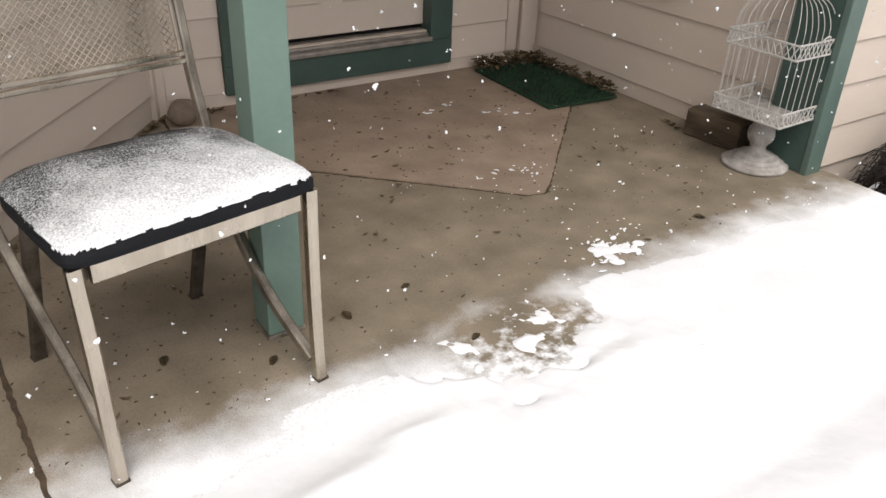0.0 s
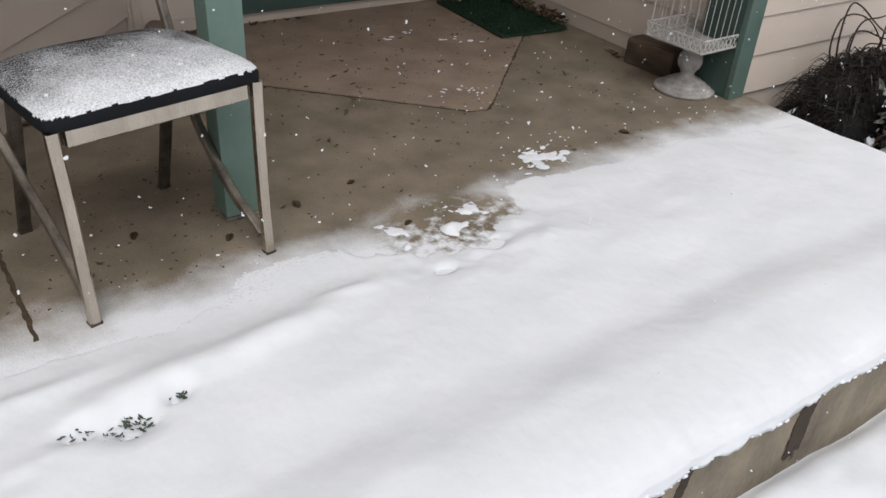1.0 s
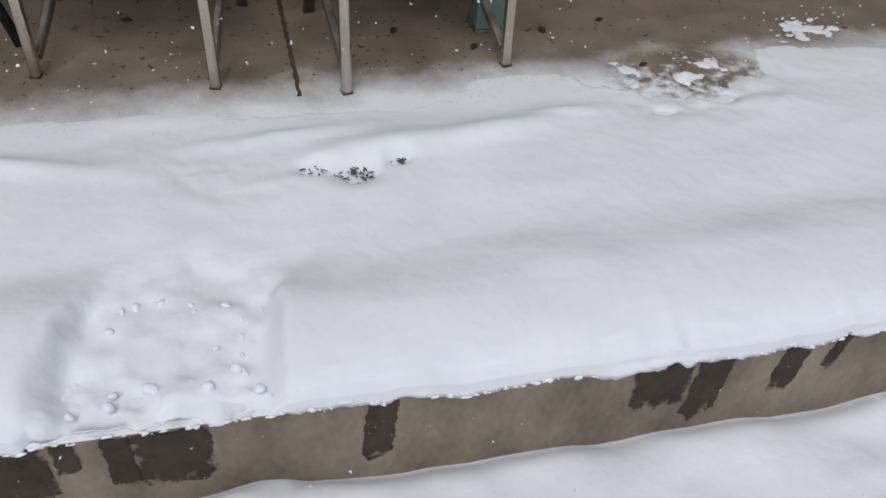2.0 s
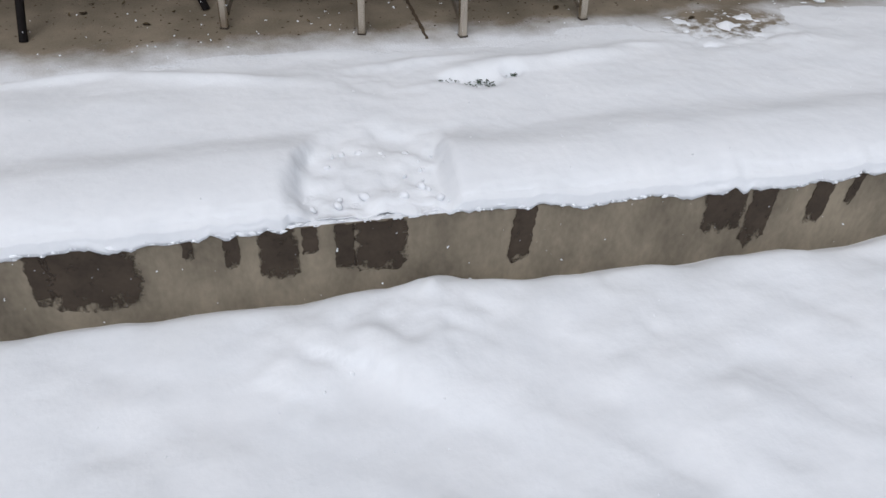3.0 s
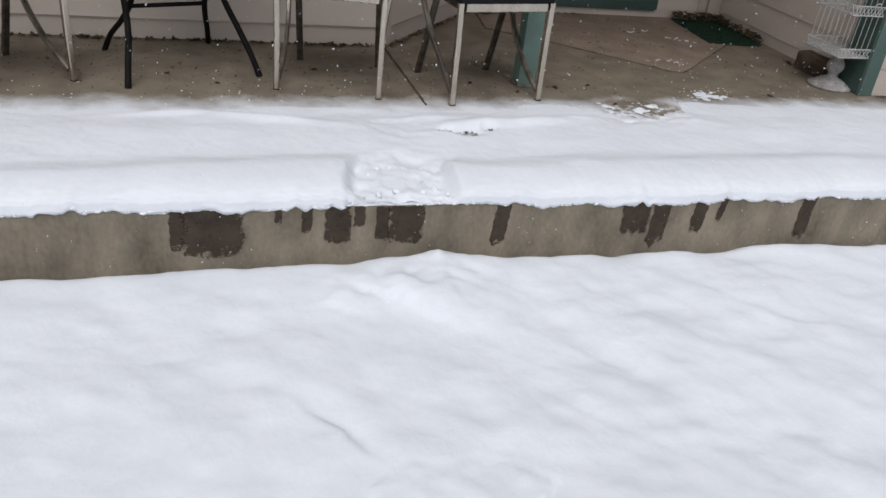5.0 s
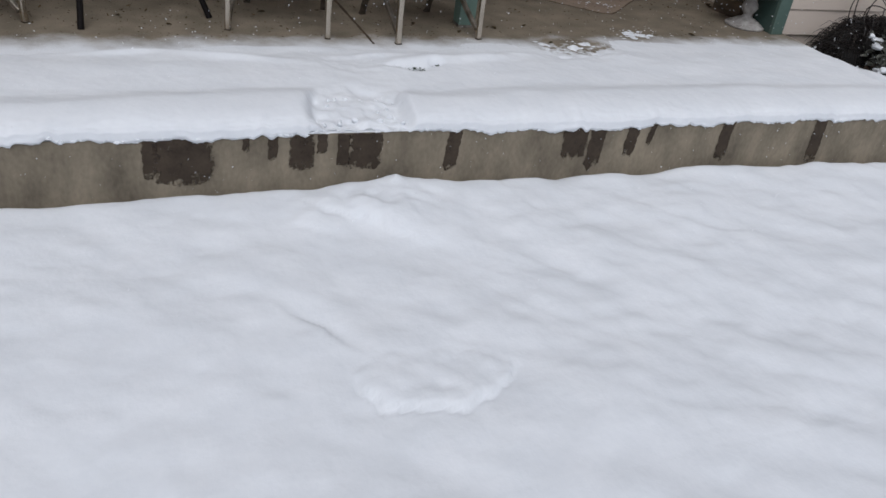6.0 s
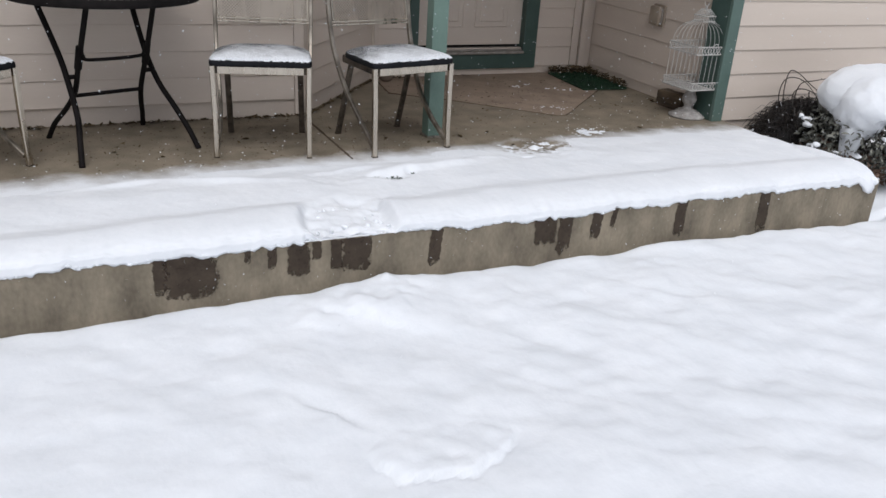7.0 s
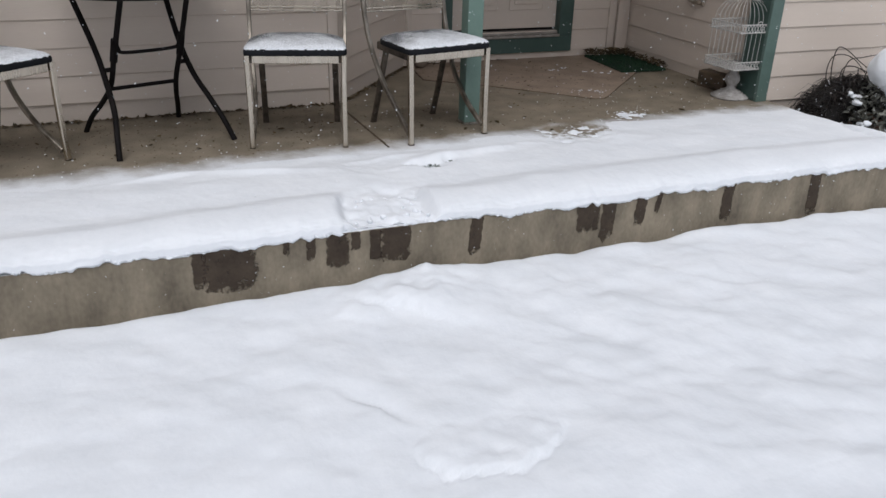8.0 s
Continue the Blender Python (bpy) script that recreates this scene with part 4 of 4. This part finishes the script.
r = random.Random(12)
spots = [(0.832, 1.300, 0), (0.41, 1.178, 0), (0.636, 1.256, 0), (1.85, 1.19, 0), (-1.0, 1.22, 0), (-1.38, 1.22, 0), (-1.22, 1.35, 0), (-0.55, 1.45, 0), (0.86, 1.02, 0), (0.2, 1.3, 0)]
for i, (x, y, _) in enumerate(spots):
    L, bm = 0.028 + 0.004 * (i % 4), bmesh.new()
    ring = [bm.verts.new((L * 0.5 * math.cos(a) * (1 + 0.12 * math.sin(5 * a + i)), L * 0.3 * math.sin(a) * (1 + 0.15 * math.cos(4 * a)), 0.002 + 0.0045 * abs(math.sin(a)) ** 2 + 0.003 * math.cos(a))) for a in (2 * math.pi * q / 12 for q in range(12))]
    mid = bm.verts.new((0, 0, 0.001))
    for q in range(12):
        bm.faces.new((ring[q], ring[(q + 1) % 12], mid))
    bmesh.ops.solidify(bm, geom=bm.faces[:], thickness=0.0008)
    blade = part("leaf", bm, LEAF)
    blade.matrix_world = pose(x, y, 0.001, 0, 0, 47 * i)
    tagged(blade, "curled dry brown leaf lying on the concrete", "leaf", "fallen leaves")
spots = [(r.uniform(-2.2, 2.3), 1.15 + 0.65 * r.random(), 0) for _ in range(90)]
spots += [(r.uniform(0.7, 2.1), r.uniform(1.7, 2.7), 0.006) for _ in range(90)]
scatter_leaves("fallen_leaves", spots, 0.023, LEAF, "dry brown leaves scattered on the porch floor", 3)
spots = [(r.uniform(-3, -0.1), 1.880 - abs(r.gauss(0, 0.012)), 0.002) for _ in range(300)]
spots += [(r.uniform(0.66, 0.95), 2.80 - abs(r.gauss(0, 0.012)), 0.006) for _ in range(25)]
spots += [(1.05 + r.uniform(0, 0.35), 2.79, 0.006) for _ in range(10)]
for _ in range(90):
    q, off = r.random(), 0.03 + abs(r.gauss(0, 0.010))
    spots.append((-0.125 + 0.76 * q + 0.778 * off, 1.905 + 0.94 * q - 0.629 * off, 0.002))
spots += [(2.46 - abs(r.gauss(0, 0.03)), r.uniform(2.2, 2.8), r.uniform(0.015, 0.05)) for _ in range(210)]
spots += [(r.uniform(2.1, 2.48), 2.79 - abs(r.gauss(0, 0.05)), r.uniform(0.015, 0.055)) for _ in range(240)]
spots += [(2.38 + r.uniform(0, 0.05), r.uniform(1.5, 1.9), 0.0) for _ in range(12)]
scatter_leaves("leaf_litter", spots, 0.040, LEAF, "dry leaf litter blown against the foot of the walls", 5)
spots = [(r.gauss(0.0, 0.032), r.gauss(0.62, 0.020), 0.003) for _ in range(70)] + [(r.gauss(-0.09, 0.016), r.gauss(0.645, 0.008), 0.006) for _ in range(10)] + [(r.gauss(0.10, 0.014), r.gauss(0.655, 0.008), 0.008) for _ in range(9)]
scatter_leaves("green_sprigs", spots, 0.013, SPRIG, "tiny green sprigs showing in a print in the snow", 6, category="sprigs")
spots = [(r.uniform(-1.8, 2.3), 1.0 + abs(r.gauss(0, 0.35)), 0.0) for _ in range(80)] + [(r.gauss(1.55, 0.12), r.gauss(1.68, 0.1), 0.006) for _ in range(26)] + [(r.gauss(1.48, 0.09), r.gauss(1.2, 0.06), 0) for _ in range(36)]
spots = [s for s in spots if s[1] < 1.8]
bits = bmesh.new()
for x, y, z in spots:
    d = r.uniform(0.0015, 0.0042)
    bmesh.ops.create_icosphere(bits, subdivisions=1, radius=d, matrix=Matrix.Translation((x, y, z + d * 0.3)) @ Matrix.Rotation(r.uniform(0, 6), 4, "Z") @ Matrix.Diagonal((1.5, 0.8, 0.5, 1)))
tagged(part("snow_crumbs", bits, SNOW), "loose crumbs of snow on the concrete", "snow", kind="stuff")
bits = bmesh.new()
for cx, cy, L, turn in ((1.80, 2.28, 0.10, -20), (1.70, 2.42, 0.06, 10), (1.92, 2.22, 0.08, -30), (1.62, 2.40, 0.05, 0), (1.52, 1.78, 0.09, -40), (1.62, 1.72, 0.06, 15), (1.45, 1.22, 0.06, 20), (1.38, 1.12, 0.08, 5)):
    for _ in range(5):
        q = Matrix.Translation((cx + r.gauss(0, L * 0.4), cy + r.gauss(0, 0.014), 0.008)) @ Matrix.Rotation(radians(turn + r.uniform(-25, 25)), 4, "Z") @ Matrix.Diagonal((r.uniform(0.004, 0.014), r.uniform(0.002, 0.005), 0.002, 1))
        bmesh.ops.create_icosphere(bits, subdivisions=2, radius=1, matrix=q)
for _ in range(24):
    q = Matrix.Translation((1.46 + r.gauss(0, 0.045), 1.165 + r.gauss(0, 0.022), 0.003)) @ Matrix.Rotation(r.uniform(0, 3.1), 4, "Z") @ Matrix.Diagonal((r.uniform(0.010, 0.034), r.uniform(0.008, 0.018), r.uniform(0.002, 0.005), 1))
    bmesh.ops.create_icosphere(bits, subdivisions=2, radius=1, matrix=q)
for w in bits.verts:
    w.co += Vector((1, 1, 0)) * 0.004 * noise.noise(w.co * 90)
tagged(part("snow_flecks", bits, SNOW), "thin flecks of snow tracked onto the stoop", "snow", kind="stuff")

bits = bmesh.new()
for i in range(84):
    if i < 30:
        x, y, z = r.uniform(-0.54, -0.20), r.uniform(0.03, 0.30), 0.014
    else:
        x, y, z = r.gauss(-0.34, 0.16), -0.03 - abs(r.gauss(0, 0.10)), -0.212
        z += 0.03 * math.exp(-((x + 0.235) / 0.09) ** 2 - (y / 0.12) ** 2)
    d = r.choice((0.003, 0.004, 0.006, 0.008, 0.011))
    q = Matrix.Translation((x, y, z)) @ Euler((r.uniform(0, 3), r.uniform(0, 3), r.uniform(0, 3))).to_matrix().to_4x4() @ Matrix.Diagonal((d * r.uniform(0.8, 1.5), d, d * r.uniform(0.5, 0.9), 1))
    bmesh.ops.create_icosphere(bits, subdivisions=2, radius=1, matrix=q)
for w in bits.verts:
    w.co += Vector((noise.noise(w.co * 70), noise.noise(w.co * 71 + Vector((3, 1, 2))), noise.noise(w.co * 69 + Vector((7, 5, 1))))) * 0.004
tagged(part("snow_lumps", bits, SNOW, smooth=True), "broken lumps of snow in and below the gap in the lip", "snow", kind="stuff")
verts, faces = [], []
for i in range(2400):
    x = r.uniform(-2.3, 2.4)
    y = r.uniform(1.05, 1.82) if x < 0.5 else r.uniform(1.12, 2.75)
    if y > 1.84 and x < 0.65 + (y - 2.6) * 0.5:
        continue
    d, a = r.choice((0.0015, 0.002, 0.003, 0.0045, 0.007)), r.uniform(0, 6.28)
    k = len(verts)
    z = 0.0075 if y > 1.6 else 0.0015
    verts += [(x + d * math.cos(a), y + d * math.sin(a), z), (x + 0.5 * d * math.cos(a + 2), y + 0.5 * d * math.sin(a + 2), z), (x + 0.8 * d * math.cos(a + 3.6), y + 0.8 * d * math.sin(a + 3.6), z), (x, y, z + 0.4 * d)]
    faces += [(k, k + 1, k + 3), (k + 1, k + 2, k + 3), (k + 2, k, k + 3)]
me = bpy.data.meshes.new("floor_grit")
me.from_pydata(verts, [], faces)
me.materials.append(DIRT)
tagged(new("floor_grit", me), "dark grit and leaf crumbs on the porch floor", "grit", kind="stuff")

# ---- planting bed: snow-laden shrub, dead clump, bramble ----
r = random.Random(21)
shrub = thing("shrub", Matrix.Translation((3.17, 0.55, -0.19)), "low grey-green shrub bowed under a thick cap of snow", "shrub")
for i in range(16):
    a = 2 * math.pi * i / 16 + r.uniform(-0.2, 0.2)
    reach_out = r.uniform(0.2, 0.40)
    part("stem", made_sweep(smooth_path([(0.05 * math.cos(a), 0.05 * math.sin(a), 0.0), (reach_out * 0.5 * math.cos(a), reach_out * 0.5 * math.sin(a), 0.18), (reach_out * math.cos(a), reach_out * math.sin(a), r.uniform(0.15, 0.42))], 5), 0.012, None, 6, taper=0.4), TWIG, shrub)


def foliage(count, seed, rx, ry, z0, z1, size, inner=0.55):
    r = random.Random(seed)
    verts, faces = [], []
    for _ in range(count):
        a, z = r.uniform(0, 2 * math.pi), r.uniform(z0, z1)
        k = r.uniform(inner, 1.0) * (0.75 + 0.3 * math.sin(math.pi * min(1, max(0, (z - z0) / (z1 - z0)))))
        c = Vector((rx * k * math.cos(a), ry * k * math.sin(a), z))
        L = size * r.uniform(0.6, 1.4)
        m = Matrix.Translation(c) @ Euler((r.uniform(-1.1, 1.1), r.uniform(-1.1, 1.1), a + r.uniform(-1.2, 1.2))).to_matrix().to_4x4()
        w, i = L * 0.42, len(verts)
        verts += [tuple(m @ Vector(p)) for p in ((0, 0, 0), (L * 0.35, w / 2, L * 0.1), (L * 0.4, 0, 0), (L * 0.35, -w / 2, L * 0.1), (L * 0.75, w * 0.35, L * 0.04), (L * 0.75, -w * 0.35, L * 0.04), (L, 0, -L * 0.12))]
        faces += [(i, i + 2, i + 1), (i, i + 3, i + 2), (i + 1, i + 2, i + 6, i + 4), (i + 2, i + 3, i + 5, i + 6)]
    me = bpy.data.meshes.new("foliage")
    me.from_pydata(verts, [], faces)
    return me


for me, m_, lab in ((foliage(3400, 1, 0.45, 0.46, 0.06, 0.42, 0.042), BUSHLEAF, "dull grey-green leaves"), (foliage(1200, 2, 0.46, 0.48, 0.04, 0.20, 0.040, 0.75), RUSTLEAF, "rusty dead leaves")):
    me.materials.append(m_)
    ob = tagged(new("foliage", me), lab, kind="stuff")
    ob.parent = shrub
cap = bmesh.new()
for cx, cy, cz, rx, ry, rz in ((2.98, 0.56, 0.31, 0.42, 0.40, 0.195), (2.78, 0.46, 0.29, 0.24, 0.27, 0.185), (2.69, 0.47, 0.26, 0.155, 0.19, 0.17), (2.60, 0.46, 0.16, 0.055, 0.08, 0.165), (3.10, 0.40, 0.28, 0.28, 0.26, 0.18)):
    bmesh.ops.create_icosphere(cap, subdivisions=5, radius=1, matrix=Matrix.Translation((cx, cy, cz)) @ Matrix.Diagonal((rx, ry, rz, 1)))
for w in cap.verts:
    w.co += Vector((0.22, 0, -0.030))
    q = w.co - Vector((3.15, 0.5, 0.22))
    w.co += q.normalized() * (0.026 * noise.noise(w.co * 5) + 0.011 * noise.noise(w.co * 15) + 0.005 * noise.noise(w.co * 38))
    floor_z = 0.235 + 0.045 * noise.noise(Vector((w.co.x * 11, w.co.y * 11, 2))) + 0.02 * noise.noise(Vector((w.co.x * 30, w.co.y * 30, 5)))
    if w.co.z < floor_z and (w.co.x > 2.88 or w.co.y < 0.3):
        w.co.z = floor_z + (w.co.z - floor_z) * 0.12
tagged(part("snow_cap", cap, SNOW, smooth=True), "thick rounded cap of snow weighing down the shrub", "snow", kind="stuff")
cap = bmesh.new()
for i in range(26):
    a = r.uniform(math.pi * 0.75, math.pi * 1.75)
    k = r.uniform(0.85, 1.02)
    q = Matrix.Translation((3.17 + 0.50 * k * math.cos(a), 0.55 + 0.46 * k * math.sin(a), r.uniform(-0.10, 0.14))) @ Matrix.Diagonal((r.uniform(0.012, 0.035), r.uniform(0.012, 0.035), r.uniform(0.008, 0.02), 1))
    bmesh.ops.create_icosphere(cap, subdivisions=2, radius=1, matrix=q)
for w in cap.verts:
    w.co += Vector((noise.noise(w.co * 34), noise.noise(w.co * 33 + Vector((4, 1, 2))), noise.noise(w.co * 35 + Vector((1, 6, 3))))) * 0.016
tagged(part("snow_clumps", cap, SNOW, smooth=True), "small clumps of snow caught among the shrub leaves", "snow", kind="stuff")

clump = thing("dead_grass_clump", Matrix.Translation((2.98, 0.99, -0.19)), "dark wet mound of dead ornamental grass by the wall", "dead grass")
bm = bmesh.new()
bmesh.ops.create_icosphere(bm, subdivisions=4, radius=1, matrix=Matrix.Translation((0, 0, 0.05)) @ Matrix.Diagonal((0.35, 0.21, 0.31, 1)))
for w in bm.verts:
    w.co += w.co.normalized() * 0.03 * noise.noise(w.co * 9)
    w.co.z = max(0.0, w.co.z)
part("crown", bm, CROWN, clump)
bm = bmesh.new()
for i in range(2600):
    a, e = r.uniform(0, 2 * math.pi), r.uniform(0.05, 1.5)
    n0 = Vector((math.cos(a) * math.cos(e), math.sin(a) * math.cos(e), math.sin(e)))
    s0 = Vector((n0.x * 0.355, n0.y * 0.215, 0.05 + n0.z * 0.315))
    t0 = Vector((r.uniform(-1, 1), r.uniform(-1, 1), r.uniform(-0.9, 0.1))).normalized()
    L = r.uniform(0.05, 0.13)
    pts = [s0, s0 + t0 * L * 0.5 + n0 * r.uniform(0.0, 0.025), s0 + t0 * L - n0 * 0.01 - Vector((0, 0, L * 0.25))]
    sweep(bm, [(p.x, p.y, max(p.z, 0.005)) for p in pts], r.uniform(0.003, 0.007), None, 4, taper=0.4)
tagged(part("dead_grass", bm, STRAW, clump, "limp dark strands"), kind="stuff")
cap = bmesh.new()
for i in range(14):
    a, e = r.uniform(math.pi * 0.85, math.pi * 1.9), r.uniform(0.1, 1.3)
    s0 = Vector((2.98 + math.cos(a) * math.cos(e) * 0.36, 1.0 + math.sin(a) * math.cos(e) * 0.22, -0.135 + math.sin(e) * 0.32))
    big = 0.034 if i < 4 else 0.016
    q = Matrix.Translation(s0) @ Euler((r.uniform(0, 3), r.uniform(0, 3), r.uniform(0, 3))).to_matrix().to_4x4() @ Matrix.Diagonal((big, big * 0.28, big * 0.2, 1))
    bmesh.ops.create_icosphere(cap, subdivisions=1, radius=1, matrix=q)
tagged(part("snow_specks", cap, SNOW), "specks of snow lodged in the dead grass", "snow", kind="stuff")

bramble = thing("bramble", Matrix.Translation((3.06, 1.12, -0.19)), "thin thorny dark bramble canes looping against the wall", "bramble")
CANES = (
    [(-0.10, 0, 0.22), (-0.125, 0.02, 0.40), (-0.10, 0.03, 0.52), (-0.02, 0.03, 0.51), (0.09, 0.0, 0.43), (0.19, -0.04, 0.36), (0.30, -0.06, 0.28)],
    [(-0.13, 0.0, 0.24), (-0.15, 0.03, 0.36), (-0.12, 0.04, 0.46), (-0.04, 0.03, 0.48), (0.05, 0.0, 0.44), (0.20, -0.02, 0.30)],
    [(0.0, 0.02, 0.24), (-0.005, 0.03, 0.36), (0.03, 0.03, 0.44), (0.10, 0.0, 0.46), (0.22, 0.0, 0.47), (0.36, 0.0, 0.47)],
    [(0.02, 0.0, 0.20), (0.05, 0.01, 0.30), (0.11, 0.02, 0.34), (0.20, 0.0, 0.33), (0.30, -0.02, 0.30)],
    [(-0.06, 0.0, 0.24), (-0.02, 0.03, 0.38), (0.06, 0.03, 0.40), (0.15, 0.0, 0.37), (0.28, -0.03, 0.33), (0.38, -0.04, 0.22)],
    [(0.10, 0.0, 0.2), (0.16, 0.0, 0.34), (0.22, 0.02, 0.44), (0.32, 0.0, 0.42), (0.40, 0.0, 0.30)],
)
for pts in CANES:
    line = smooth_path([(x, y, z * 1.0) for x, y, z in pts], 8)
    bm = made_sweep(line, 0.0085, None, 6, taper=0.6)
    for p in line[2::3]:
        d = Vector((r.uniform(-1, 1), r.uniform(-1, 1), r.uniform(-1, 1))).normalized()
        sweep(bm, [p, p + d * 0.012], 0.005, None, 4, taper=0.1)
    part("cane", bm, TWIG, bramble)

# ---- snowflakes in the air ----
r = random.Random(77)
verts, faces = [], []
for _ in range(2300):
    x, y = r.uniform(-2.2, 3.4), r.uniform(-0.9, 1.75)
    z = r.uniform(0.03, 1.1) if y > 0.45 else r.uniform(-0.15, 0.5)
    d = r.choice((0.0011, 0.0014, 0.0018, 0.0023, 0.0030, 0.0038) if y > 0.45 else (0.0009, 0.0012, 0.0015, 0.002))
    for _ in range(3 if d > 0.0016 else 1):
        k = len(verts)
        cx, cy, cz, q = x + d * r.uniform(-0.7, 0.7), y + d * r.uniform(-0.7, 0.7), z + d * r.uniform(-0.7, 0.7), d * r.uniform(0.5, 0.9)
        turn = Euler((r.uniform(0, 3), r.uniform(0, 3), r.uniform(0, 3))).to_matrix()
        verts += [tuple(Vector((cx, cy, cz)) + turn @ Vector(c) * q * r.uniform(0.6, 1.3)) for c in ((1, 0, 0), (-1, 0, 0), (0, 1, 0), (0, -1, 0), (0, 0, 1), (0, 0, -1))]
        faces += [(k + p, k + q_, k + e) for p, q_, e in ((0, 2, 4), (2, 1, 4), (1, 3, 4), (3, 0, 4), (2, 0, 5), (1, 2, 5), (3, 1, 5), (0, 3, 5))]
me = bpy.data.meshes.new("falling_snow")
me.from_pydata(verts, [], faces)
me.materials.append(SNOW)
tagged(new("falling_snow", me), "sparse snowflakes drifting down through the air", "snowflakes", kind="stuff")

# ---- siding boards ----
lap_boards(wall_left, [(0, length_left - 0.045, 0, TOP)], 0.100, 0.146)
lap_boards(wall_return, [(0.05, length_return - 0.035, 0, TOP)], 0.100, 0.146)
lap_boards(wall_back, [(0.045, 0.28, 0, TOP), (1.355, 1.685, 0, TOP)], 0.058)
lap_boards(wall_right, [(0.035, length_right - 0.150, 0, TOP)], 0.070, 0.163)
lap_boards(wall_front, [(0.0, length_front, -0.1, TOP)], -0.010, 0.155)
